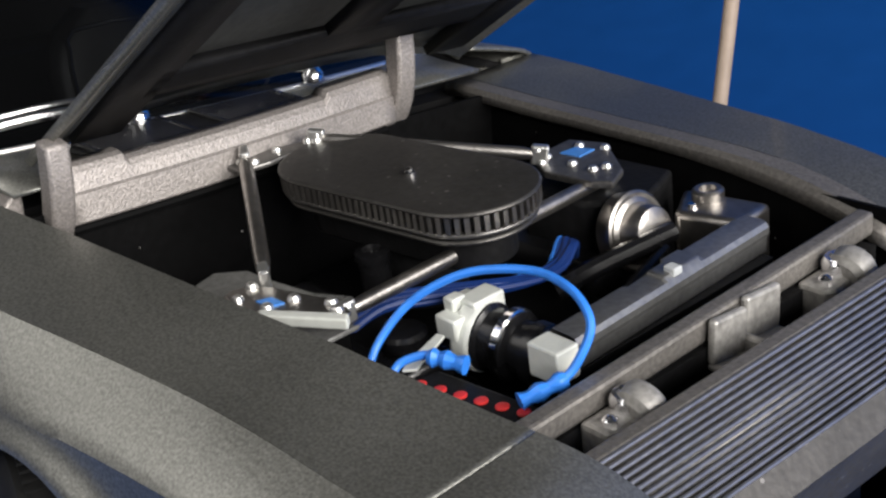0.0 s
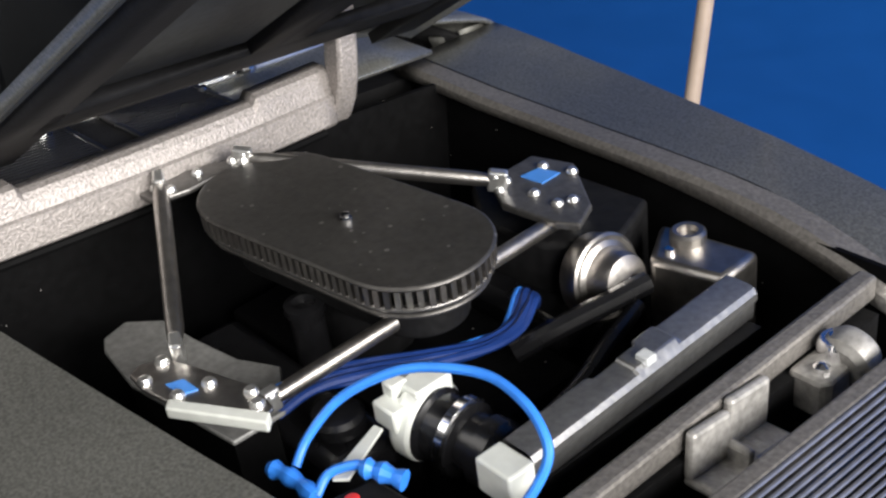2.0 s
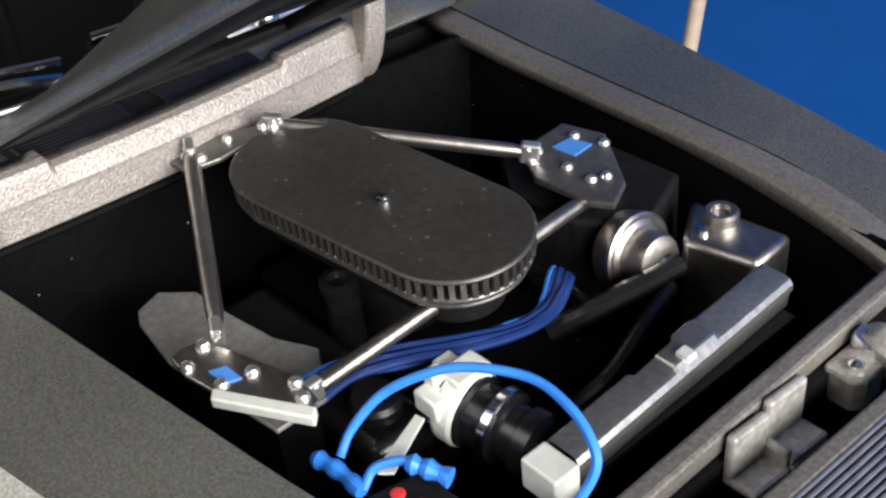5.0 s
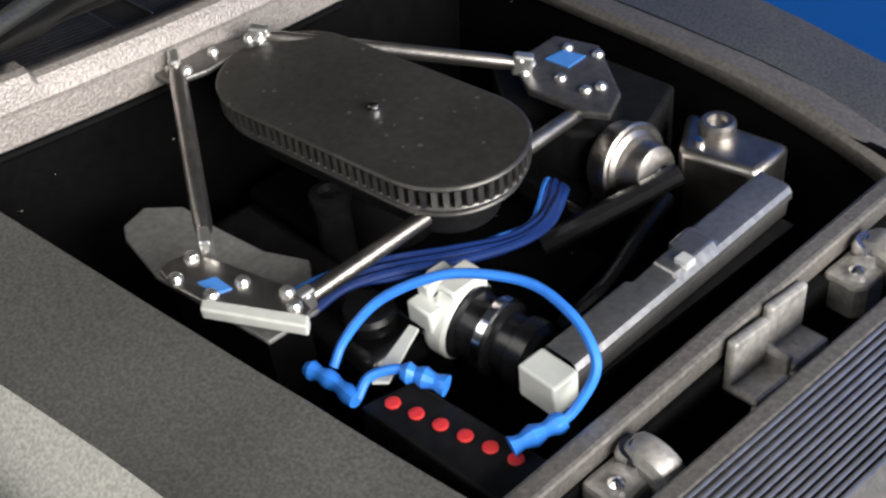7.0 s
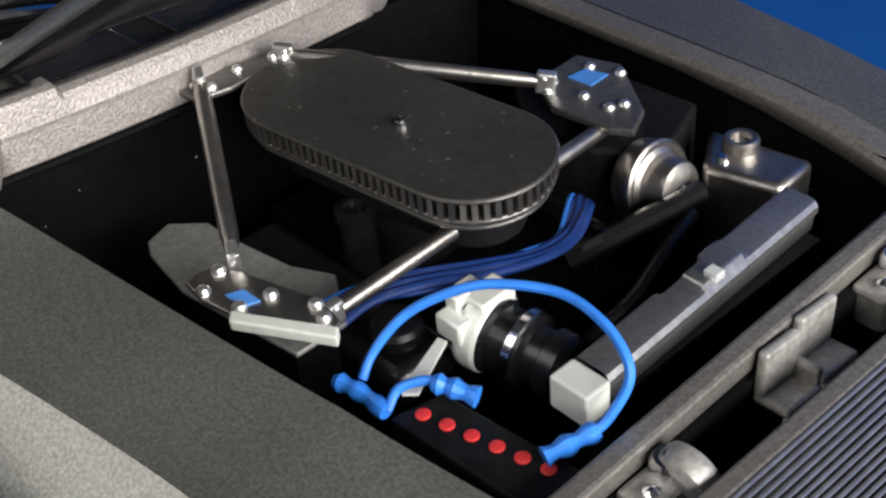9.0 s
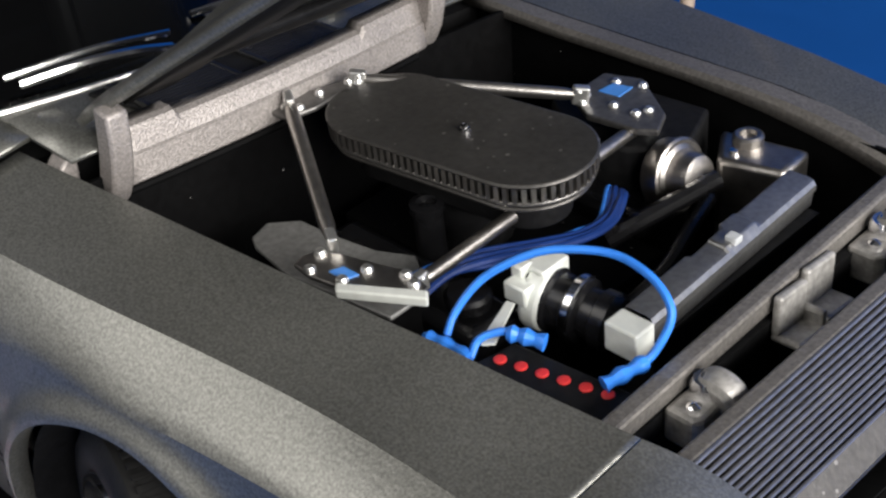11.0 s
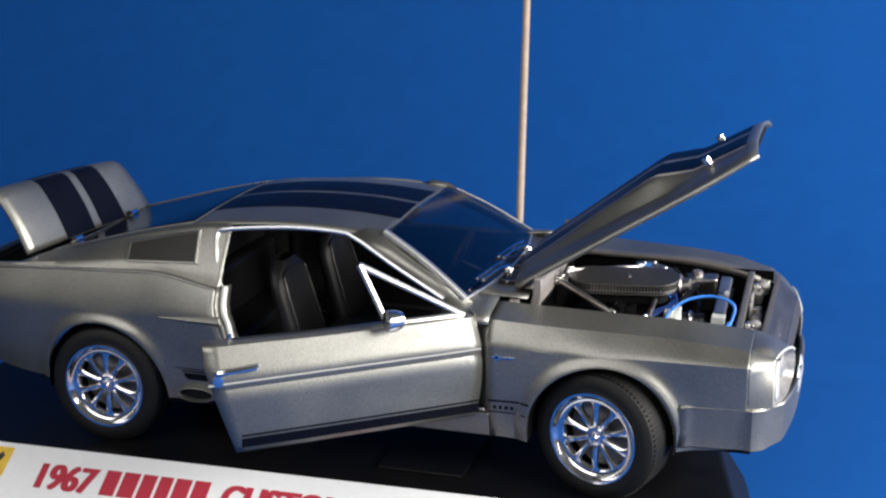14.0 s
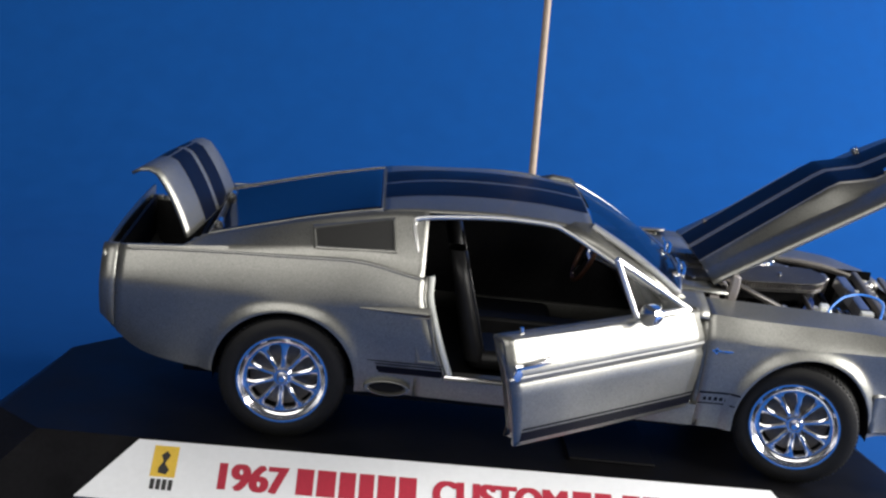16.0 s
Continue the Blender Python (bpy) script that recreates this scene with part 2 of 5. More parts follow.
# The engine bay's own axes, a little out of square with the body.
BAY = Matrix(((0.995, 0.023, 0.1001, -8.0186), (-0.0604, 0.9297, -0.1855, 14.6195), (0.0148, 0.1119, 1.0226, -2.2108), (0, 0, 0, 1)))


def bay_part(name, bm, material, parent=None, label="", m=None, **k):
    return part(name, bm, material, parent, label, m=BAY if m is None else BAY @ m, **k)

# ---- setting ----
FLOOR = -17.0
line = [(-700, FLOOR), (200, FLOOR)] + [(200 + 250 * math.sin(a), FLOOR + 250 - 250 * math.cos(a)) for a in np.linspace(0.08, math.pi / 2, 14)] + [(450, 900)]
ground = part("ground", grid([[(x, y, z) for y, z in line] for x in np.linspace(-1100, 1100, 12)]), PAPER, None, "blue paper backdrop sweeping up behind the model")
tagged(ground, category="backdrop", kind="structure")

# The rod leans back behind the car.
rod_ob = part("wooden_rod", rod((10.0, 122.7, FLOOR), (0.2, 216.9, 490), 1.5, 14), WOOD, None, "thin pale wooden rod standing upright before the blue backdrop")
tagged(rod_ob, category="rod")

# ---- display base ----
base = thing("display_base", "black plastic display base with a sloping front and white name plate", "display base")
TOP = [(-149, 12), (-118, 46), (88, 46), (102, 12), (114, -42), (106, -56.1), (-143, -56.1), (-157.5, -43)]
LOW = [(-154, 14), (-122, 54), (94, 54), (112, 14), (127, -60), (114, -82), (-163, -82), (-182, -64)]
bm = bmesh.new()
a = [bm.verts.new((x, y, 0)) for x, y in TOP]
b = [bm.verts.new((x, y, FLOOR)) for x, y in LOW]
bm.faces.new(a)
bm.faces.new(b[::-1])
for k in range(8):
    j = (k + 1) % 8
    bm.faces.new((a[j], a[k], b[k], b[j]))
part("plinth", bm, STAND, base, smooth=False, bevel=1.2)
# A shallow raised strip runs under the car.
part("rail", box(10, 36, -44, 30, 0, 1.0), STAND, base, smooth=False, bevel=0.4)
FACE = Matrix.Translation((0, -56.4, -0.3)) @ Matrix.Rotation(math.atan2(-FLOOR, 25.4), 4, "X")


def on_face(poly, h0, h1):
    return slab(poly, h0, h1, FACE)


plate = part("name_plate", on_face([(-114.2, -0.6), (68.0, 1.6), (84, -20), (-128.6, -20.6)], 0.0, 0.9), CARD, base, "white name plate with red lettering", smooth=False, bevel=0.15)
TEXT = FACE @ Matrix.Translation((-91.9, -14.4, 0)) @ Matrix.Rotation(radians(0.6), 4, "Z")


def letter_bars(x, widths):
    for w in widths:
        part("letter_bar", slab([(x, 0), (x + w, 0), (x + w, 8.5), (x, 8.5)], 0.9, 0.98, TEXT), INK, plate, smooth=False)
        x += w + 1.0


def lettering(text, x, y, size, material, parent, m, squeeze=0.8, bold=0.0):
    cu = bpy.data.curves.new("t", "FONT")
    cu.body, cu.size, cu.extrude, cu.offset = text, size, 0.05, 0.2
    ob = bpy.data.objects.new("t", cu)
    scene.collection.objects.link(ob)
    bpy.context.view_layer.update()
    me = bpy.data.meshes.new_from_object(ob.evaluated_get(bpy.context.evaluated_depsgraph_get()))
    bpy.data.objects.remove(ob)
    bm = bmesh.new()
    bm.from_mesh(me)
    bpy.data.meshes.remove(me)
    bmesh.ops.transform(bm, matrix=m @ Matrix.Translation((x, y, 0.98)) @ Matrix.Diagonal((squeeze, 1, 1, 1)), verts=bm.verts)
    # Heavier strokes from shifted copies.
    out = m.to_3x3() @ Vector((0, 0, 1))
    across = m.to_3x3() @ Vector((1, 0, 0))
    copies = []
    for k in range(1, 4):
        c = bm.copy()
        bmesh.ops.translate(c, vec=across * bold * k + out * 0.012 * k, verts=c.verts)
        copies.append(c)
    bm = join(bm, *copies)
    return part("lettering", bm, material, parent, smooth=False)


lettering("1967", -0.4, 0, 11.8, INK, plate, TEXT, 0.86, 0.32)
letter_bars(23.2, (4.8, 5.2, 4.6, 4.2, 5.0, 5.0))
lettering("CUSTOM", 61.2, 0, 11.8, INK, plate, TEXT, 0.80, 0.32)
letter_bars(101.6, (5.4, 4.8))
letter_bars(116.0, (5.0, 5.2, 5.2))
part("emblem", on_face([(-109.3, -12.4), (-102.4, -12.3), (-102.4, -2.2), (-109.3, -2.3)], 0.9, 0.98), YELLOW, plate, "yellow emblem block", smooth=False)
part("emblem_mark", on_face([(x - 105.8, y - 7.5) for x, y in ((-1.4, -3.6), (0.9, -4.0), (1.5, -2.4), (0.1, -0.4), (1.3, 2.2), (0.2, 3.6), (-1.2, 2.2), (-0.4, 0.2), (-1.5, -2.0))], 0.98, 1.04), GOLDINK, plate, smooth=False)
for k in range(4):
    part("emblem_bar", on_face([(-108.8 + 1.65 * k, -16.4), (-107.6 + 1.65 * k, -16.4), (-107.6 + 1.65 * k, -13.1), (-108.8 + 1.65 * k, -13.1)], 0.9, 0.98), GOLDINK, plate, smooth=False)

# ---- the car ----
car = thing("model_car", "grey scale model fastback with dark stripes, its bonnet and door open", "model car")
WX, WZ, WR = 76.2, 18.4, 18.4
ARCH = 20.6


def zb(x):
    return smooth_lut(x, (-134, 36), (-130.5, 32), (-127.3, 27), (-121, 21.6), (-112, 19.0), (-100, 17.8), (-50, 16), (0, 15.6), (60, 15), (104, 16), (112, 17), (130, 19))


def sb(x):
    return smooth_lut(x, (-131, 40.5), (-110, 42.5), (-76, 44.5), (0, 45.5), (60, 45), (76, 44), (100, 42), (110, 41), (130, 38))


def zc(x):
    return smooth_lut(x, (-131, 42), (-90, 42.2), (0, 42.2), (60, 42.2), (90, 41.4), (130, 40.5))


def sc(x):
    return smooth_lut(x, (-131, 44), (-110, 46), (-76, 48.5), (-40, 49.2), (40, 49.2), (60, 47.6), (80, 45.2), (95, 43.4), (105, 42.6), (118, 41.4), (130, 39))


def zs(x):
    return smooth_lut(x, (-131, 50.2), (-110, 52.2), (-92, 53.4), (-75, 54.2), (-60, 55.0), (-53, 54.8), (-43, 51.9), (-38, 51.3), (-18, 50.9), (0, 50.4), (40, 50.2), (56, 48.9), (70, 47.8), (97, 46.0), (114, 44.1), (130, 42.8))


def ss(x):
    return smooth_lut(x, (-131, 40.5), (-110, 42.5), (-76, 44.8), (-40, 46), (36, 46), (50, 45.2), (66, 42.9), (81, 40.0), (96, 37.7), (111, 36.7), (118, 36.0), (130, 34))


def S(x, z):
    """Half width of the body at x and height z."""
    c, b, t = zc(x), zb(x), zs(x)
    if z <= c:
        k = max(0.0, (c - z) / (c - b))
        s = sc(x) - (sc(x) - sb(x)) * k ** 1.7 - 0.85 * lut(x, (-62, 0.0), (-46, 1.0), (46, 1.0), (62, 0.0)) * math.exp(-((c - z - 1.4) / 1.2) ** 2)
    else:
        s = sc(x) - (sc(x) - ss(x)) * min(1.0, (z - c) / (t - c)) ** 1.3
    for wx in (-WX, WX):
        r = math.hypot(x - wx, z - WZ)
        f = min(1.0, max(0.0, (c + 3 - z) / 8))
        s += (1.7 if wx < 0 else 1.9) * math.exp(-((r - ARCH - 0.3) / 2.3) ** 2) * f * f * (3 - 2 * f)
    return s


def zlow(x):
    for wx in (-WX, WX):
        if abs(x - wx) < ARCH:
            return max(zb(x), WZ + math.sqrt(ARCH ** 2 - (x - wx) ** 2))
    return zb(x)


def stations(x0, x1, step=2.5):
    xs = set(np.round(np.arange(x0, x1 + 0.01, step), 3)) | {x0, x1}
    for wx in (-WX, WX):
        for a in np.linspace(0, math.pi, 41):
            xx = wx + ARCH * math.cos(a)
            if x0 < xx < x1:
                xs.add(round(xx, 3))
        for e in (-0.02, 0.02):
            for w in (wx - ARCH + e, wx + ARCH + e):
                if x0 < w < x1:
                    xs.add(w)
    xs = sorted(xs)
    keep = [xs[0]]
    for v in xs[1:]:
        if v - keep[-1] > 0.015:
            keep.append(v)
    return keep


def side_rows(x0, x1, sg, z_from=None, z_to=None, inward=()):
    """Columns of the body side from its lower edge up to the shoulder, then inward by extra points."""
    rows = []
    for x in stations(x0, x1):
        lo = zlow(x) if z_from is None else max(z_from(x), zlow(x))
        c, t = zc(x), zs(x) if z_to is None else z_to(x)
        col = [(x, sg * (S(x, lo) - 2.2), lo + 0.3), (x, sg * (S(x, lo) - 0.5), lo - 0.1)]
        cc = min(c, t)
        col += [(x, sg * S(x, z), z) for z in np.linspace(lo, cc, 11)]
        if t > c:
            col += [(x, sg * S(x, z), z) for z in np.linspace(c, t, 8)[1:]]
        col += [(x, sg * p[0], p[1]) for p in (inward(x) if inward else ())]
        rows.append(col)
    return rows


# Edges of the engine opening.
def open_near(x):
    return smooth_lut(x, (36, 36), (55, 32.6), (66, 31), (82, 29), (98, 26.9), (112, 24), (130, 20))


def open_far(x):
    return smooth_lut(x, (36, 30.6), (55, 29.0), (80, 27.8), (113, 27.0), (130, 26))


def far_lift(p):
    """The far fender of the cast body stands a little higher and wider than the near one."""
    x, y, z = p
    k = min(1.0, max(0.0, (z - 38) / 7))
    return (x, y + k * lut(x, (60, 0), (80, 1.0), (100, 1.4), (118, 0.6)), z + k * lut(x, (30, 0.6), (44, 1.6), (56, 2.5), (70, 3.3), (90, 4.3), (104, 4.3), (116, 3.0)))


def fender_top(x, sg):
    e = open_near(x) if sg < 0 else open_far(x)
    z, s = zs(x), ss(x)
    top = zs(x) - 1.1 if sg > 0 else lut(x, (36, 53.0), (46, 51.6), (55, 50.8), (70, 49.8), (97, 48.2), (112, 46.2), (130, 44.0))
    pts = []
    for k in (0.05, 0.12, 0.3, 0.55, 0.8, 1.0):
        pts.append((s + (e - s) * k, z + (top - z) * k ** 1.2))
    pts += [(e - 0.4, top - 0.5), (e - 0.5, top - (1.0 if sg > 0 else 3.0))]
    return pts


for sg in (-1, 1):
    rows = side_rows(44.4, 115, sg, inward=lambda x: fender_top(x, sg))
    fend = part("front_fender", grid([[far_lift(p) for p in r] for r in rows] if sg > 0 else rows), PAINT, car, solid=0.7, angle=20)
    # Nose panel: lofted from the fender's end to the lamp's rim.
    x = 115.2
    P = [(x, sg * S(x, z), z) for z in np.linspace(29.0, zs(x), 10)] + [(x, sg * p[0], p[1]) for p in fender_top(x, sg)[:6]]
    P = [far_lift(p) for p in P] if sg > 0 else P
    Q = spline([(121.6, sg * 39.0, 29.4), (121.4, sg * 38.0, 35), (121.0, sg * 36.4, 39.6), (121.2, sg * 34.4, 41.6), (122.8, sg * 28, 42.0), (124.2, sg * 22.0, 41.0), (125.2, sg * 17.8, 39.2)], 12)
    cut = min(range(len(Q)), key=lambda k: (Q[k] - Vector((121.2, sg * 34.4, 41.6))).length)
    ks = list(np.linspace(0, cut, 10)) + [cut + (len(Q) - 1 - cut) * k for k in (0.05, 0.12, 0.3, 0.55, 0.8, 1.0)]
    Q = [Q[int(k)].lerp(Q[min(int(k) + 1, len(Q) - 1)], k - int(k)) for k in ks]
    rows = [[Vector(p).lerp(q, f) + Vector((0, 0, 0.9 * math.sin(f * math.pi) * (n > 10))) for n, (p, q) in enumerate(zip(P, Q))] for f in np.linspace(0, 1, 7)]
    rows.append([q + (Vector((121.5, sg * 27, 36.6)) - q) * 0.04 for q in Q])
    nose = part("nose_panel", grid(rows), PAINT, fend, angle=38)
    if sg > 0:
        xs = np.linspace(46, 112, 20)
        edge = [[far_lift((x, open_far(x) + dy, fender_top(x, 1)[5][1] + dz)) for x in xs] for dy, dz in ((-0.45, -1.0), (-0.45, -0.2), (0.0, 0.22), (2.3, 0.3), (2.5, 0.05))]
        part("gutter", grid(edge), SUPPORT, fend, "speckled grey gutter along the engine opening", solid=-0.2, angle=30)
        part("groove", tube([far_lift((x, open_far(x) + 2.8, fender_top(x, 1)[5][1] + 0.1)) for x in xs], 0.28, 6, 2), BLACK, fend)


# Greenhouse: rail height and half width, and belt.
def rail_z(x):
    return smooth_lut(x, (-114, 51.8), (-106, 53.6), (-95, 56.6), (-71, 63.0), (-49, 67.5), (-20, 69.3), (0, 68.7), (8, 67.4))


def rail_s(x):
    return smooth_lut(x, (-112, 34.5), (-95, 31.2), (-60, 31.4), (-20, 32.2), (8, 33))


def sail(x):
    """From the shoulder inward and up to the roof rail; behind the rail only a narrow deck edge."""
    z0, s0 = zs(x), ss(x)
    z1, s1 = max(rail_z(x), z0 + 0.4), rail_s(x)
    b = lut(x, (-126, 1.2), (-100, 2.4), (-60, 4.8), (-40, 3.8))
    g = lut(x, (-126, 0.1), (-100, 0.35), (-60, 0.9), (-40, 0.5))
    pts = [(s0 - b * 0.3, z0 + 0.2), (s0 - b * 0.75, z0 - g * 0.3), (s0 - b, z0 - g)]
    for k in np.linspace(0.12, 1, 9):
        if x < -106:
            pts.append((s0 - b - 2.6 * k, z0 + 0.6 - 5.0 * max(0, k - 0.7)))
        else:
            pts.append((s0 - b + (s1 - s0 + b) * k ** 1.15, z0 + 0.6 + (z1 - z0 - 0.6) * k))
    return pts


def slant(x, z):
    """The door opening's rear edge leans forward towards the sill."""
    return 8.5 * min(1.0, max(0.0, (47 - z) / 25)) ** 1.2 * max(0.0, (x + 56) / 17.5)


def tail_drop(x, y, z):
    """The deck behind the boot opening falls away on the far side."""
    return z - 4.0 * (y > 0) * min(1.0, max(0.0, (-103 - x) / 18)) * min(1.0, max(0.0, (z - 38) / 8))


for sg in (-1, 1):
    q = part("rear_quarter", grid([[(x + slant(x, z), y, tail_drop(x, y, z)) for x, y, z in r] for r in side_rows(-125.6, -38.5, sg, inward=sail)]), PAINT, car, solid=0.8, angle=40)
    part("belt_crease", tube([(x, sg * (ss(x) + 0.05), tail_drop(x, sg, zs(x) + 0.05)) for x in np.linspace(-122, -39.5, 40)], 0.42, 8, 2), PAINT, q)
    part("tail_side", grid([[(x, y, tail_drop(x, y, z)) for x, y, z in r] for r in side_rows(-130.2, -125.9, sg, inward=lambda x: [(ss(x) - 1.5, zs(x) + 0.9), (ss(x) - 3, zs(x) + 0.8), (ss(x) - 3.2, zs(x) - 3)])]), PAINT, q, solid=0.8, angle=40)
    part("sill", grid(side_rows(-38.5, 44.4, sg, z_to=lambda x: 22.2, inward=lambda x: [(43, 22.6), (40, 22.6), (39.6, 17)])), PAINT, q, solid=0.7)
    # Stripe decal along the rocker.
    for x0, x1 in ((-54.4, -30.6), (44.6, 56.5)):
        for z0, z1 in ((22.8, 25.0), (25.5, 25.9), (26.4, 26.7)) if x0 < 0 else ((22.9, 23.3), (26.3, 26.9)):
            rows = [[(x, sg * (S(x - (6 if x0 < 0 and x > -40 else 0), z) + 0.09), z) for z in np.linspace(z0, z1, 4)] for x in np.linspace(x0, x1, 10)]
            part("stripe", grid(rows), STRIPE, q, "dark blue rocker stripe")
    part("sill_strip", tube([(x, sg * 45.0, 22.7) for x in (-30, 0, 43)], 0.5, 8, 3), CHROME, q, "bright sill strip")
    jz = np.linspace(22.8, 52.0, 12)
    part("door_jamb", grid([[(-38.4 + slant(-38.5, z) + 0.5 * k + 1.4 * (k > 1), sg * (S(-39, z) - 0.3 - 1.9 * k), z) for k in (0, 0.5, 1, 1.6, 2.4)] for z in jz]), PAINT, q, "painted door jamb", solid=0.5)
    part("jamb_trim", tube([(-36.3 + slant(-38.5, z), sg * (S(-39, z) - 2.4), z) for z in jz], 0.9, 8, 2), SILVER, q)
    # Louvred quarter window and the scoop.
    def sp(x, k, off, sg=sg):
        pts = sail(x)
        zz = [p[1] for p in pts]
        s = float(np.interp(k, zz, [p[0] for p in pts]))
        return (x, sg * (s + off), k)
    cor = [(-71.4, 60.9), (-48.4, 65.5), (-47.2, 57.4), (-70.4, 56.4)]
    cx, cz = -59.5, 60.5

    def ring(d, off):
        return [sp(x + (d if x < cx else -d), z + (d * 0.8 if z < cz else -d * 0.8), off) for x, z in cor]
    qw = part("quarter_window", grid([[*r] for r in (ring(-0.4, 0.2), ring(-0.1, 1.0), ring(0.3, 1.1), ring(0.6, 0.7))], True), PAINT, q, "louvred quarter window with a pale frame", angle=15)
    a, b, c, e = ring(0.5, 0.74)
    rows = []
    for f in np.linspace(0, 1, 9):
        l, r = Vector(a).lerp(Vector(e), f), Vector(b).lerp(Vector(c), f)
        rows.append([l.lerp(r, g) + Vector((0, sg * 0.25 * math.sin(math.pi * g), 0)) for g in np.linspace(0, 1, 7)])
    part("panel", grid(rows), LOUVRE, qw, "dark louvred panel")
    # Scoop: a thin blade above a recessed panel.
    rows = []
    for f in np.linspace(0, 1, 8):
        x = -56 + 20 * f
        h = 0.25 + 1.35 * f
        rows.append([(x, sg * (S(x, 42.4 + k * h) + o * (0.2 + f)), 42.4 + 0.3 * f + k * h) for k, o in ((1, 0.1), (0.5, 0.7), (0, 1.1), (-0.6, 0.9), (-1, 0.1))])
    part("scoop_lip", grid(rows), PAINT, q, "pale blade over the side scoop", angle=30)
    quad = [(-41.4, 41.0), (-35.6, 41.4), (-32.4, 27.2), (-38.2, 27.2)]

    def scoop(d, off):
        mx, mz = -37, 34
        return [((x + (d if x < mx else -d)), sg * (S(x - 3, z) + off), z + (d if z < mz else -d)) for x, z in quad]
    so = part("scoop_frame", grid([scoop(-0.3, 0.0), scoop(0.0, 0.5), scoop(0.4, 0.6), scoop(0.8, 0.15)], True), PAINT, q, "frame of the side scoop", angle=15)
    bm = bmesh.new()
    bm.faces.new([bm.verts.new(p) for p in scoop(0.7, 0.2)])
    part("scoop_panel", bm, PAINT, so, "recessed side scoop panel")
    m2 = Matrix.Translation((-46, sg * 46.4, 18.4)) @ Matrix.Rotation(sg * -math.pi / 2, 4, "X") @ Matrix.Diagonal((6.6, 2.3, 1, 1))
    ex = part("exhaust_tip", lathe([(1.05, -2.5), (1.04, 0.6), (0.98, 1.1), (0.86, 1.2), (0.80, 0.8), (0.78, -0.6)], 30, m2), PAINT, q, "oval side exhaust outlet")
    part("outlet", lathe([(0, -0.3), (0.8, -0.3)], 30, m2), BLACK, ex)

# Roof skin, its drip rails and stripes.
def roof_c(x):
    return smooth_lut(x, (-110, 51), (-104, 53.2), (-95, 55.8), (-85, 58.8), (-70, 63.2), (-54, 67.6), (-40, 70.4), (-25, 71.5), (-10, 71.6), (2, 70.9), (8, 70.0), (12, 69.2))


def roof_pt(x, y, off=0.0):
    s = rail_s(x)
    k = min(1.0, abs(y) / s)
    return (x, y, roof_c(x) + (rail_z(x) - roof_c(x)) * k ** 2.2 + off)


YS = np.linspace(-34, 34, 29)
roof = part("roof", grid([[roof_pt(x, y * rail_s(x) / 34) for y in YS] for x in np.linspace(-52, 10, 28)]), PAINT, car, solid=0.8)
for y0, y1 in ((-18, -1.2), (1.2, 18)):
    part("stripe", grid([[roof_pt(x, y, 0.06) for y in np.linspace(y0, y1, 9)] for x in np.linspace(-51.5, 9.6, 24)]), STRIPE, roof, "dark blue roof stripe")
for sg in (-1, 1):
    # Bright drip rail above the door, down the windscreen pillar and the rear post.
    dl = [(-39, 41, 51), (-41.5, 37.5, 60), (-42.5, 34.4, 64.8), (-39.5, 33.8, 66.6), (-20, 33.4, 68.4), (-4, 34.0, 68.3), (2, 35.0, 66.8), (14, 38.4, 61.0), (30, 41.5, 53.2)]
    part("drip_rail", tube([(x, sg * s, z) for x, s, z in dl], 0.65, 8, 8), BRIGHT if sg < 0 else PAINT, roof, "bright drip rail")
    pil = [[(x, sg * s, z) for x, s, z in r] for r in (
        [(0, 34.8, 68.2), (4, 32.6, 69.8), (10, 31.2, 69.4)],
        [(10, 36.8, 63.5), (13, 35.4, 64.4), (17, 34.2, 64.0)],
        [(22, 39.2, 58.0), (24.5, 38, 58.8), (27.5, 36.8, 58.6)],
        [(32, 42, 51.6), (34.5, 41, 52.0), (38, 39.5, 52.4)])]
    part("windscreen_pillar", grid(pil), PAINT, roof, solid=2.0)
    # Cowl corner between fender and windscreen pillar.
    rows = []
    for x in (44.3, 41, 37.5, 34, 30.5):
        z0, s0 = zs(x), ss(x)
        rows.append([far_lift(p) if sg > 0 else p for p in [(x, sg * (S(x, z0 - 1.5)), z0 - 1.5)] + [(x, sg * (s0 + (33 - s0) * k), z0 + (53.0 - z0) * k ** 0.8 + 0.35 * min(1, k / 0.12) * (1 - k)) for k in (0, 0.05, 0.12, 0.3, 0.55, 0.8, 1)]])
    part("cowl_side", grid(rows), PAINT, roof, solid=0.6)

# Glass.
ws = []
for k in np.linspace(0, 1, 9):
    row = []
    for v in np.linspace(-1, 1, 15):
        x = 11 + 25 * k + 5.0 * (1 - v * v) * k - 1.5 * (1 - k) * v * v
        s = (31.5 + 8.0 * k) * v
        z = 69.4 - 15.9 * k - 0.8 * v * v * (1 - k) - 0.4 * v * v * k + 1.0 * math.sin(k * math.pi)
        row.append((x, s, z))
    ws.append(row)
wsg = part("windscreen", grid(ws), GLASS, car, "clear curved windscreen")
wsg.visible_shadow = False
# The near tube is thick and bright to stand in for the pillar's highlight.
part("windscreen_trim", join(tube([ws[k][0] for k in range(9)], 1.1, 10, 3), tube([ws[k][14] for k in range(9)], 0.3, 8, 3), tube(ws[8], 0.4, 8, 3)), BRIGHT, wsg, "bright windscreen trim, near side widened as the pillar's highlight")
rw2 = [[roof_pt(x, y * (29.4 + 0.3 * (-52.3 - x) / 50), 0.05) for y in np.linspace(-1, 1, 17)] for x in np.linspace(-52.3, -102, 16)]
rg = part("rear_window", grid(rw2), DARKGLASS, car, "dark sloping rear window", solid=0.4)
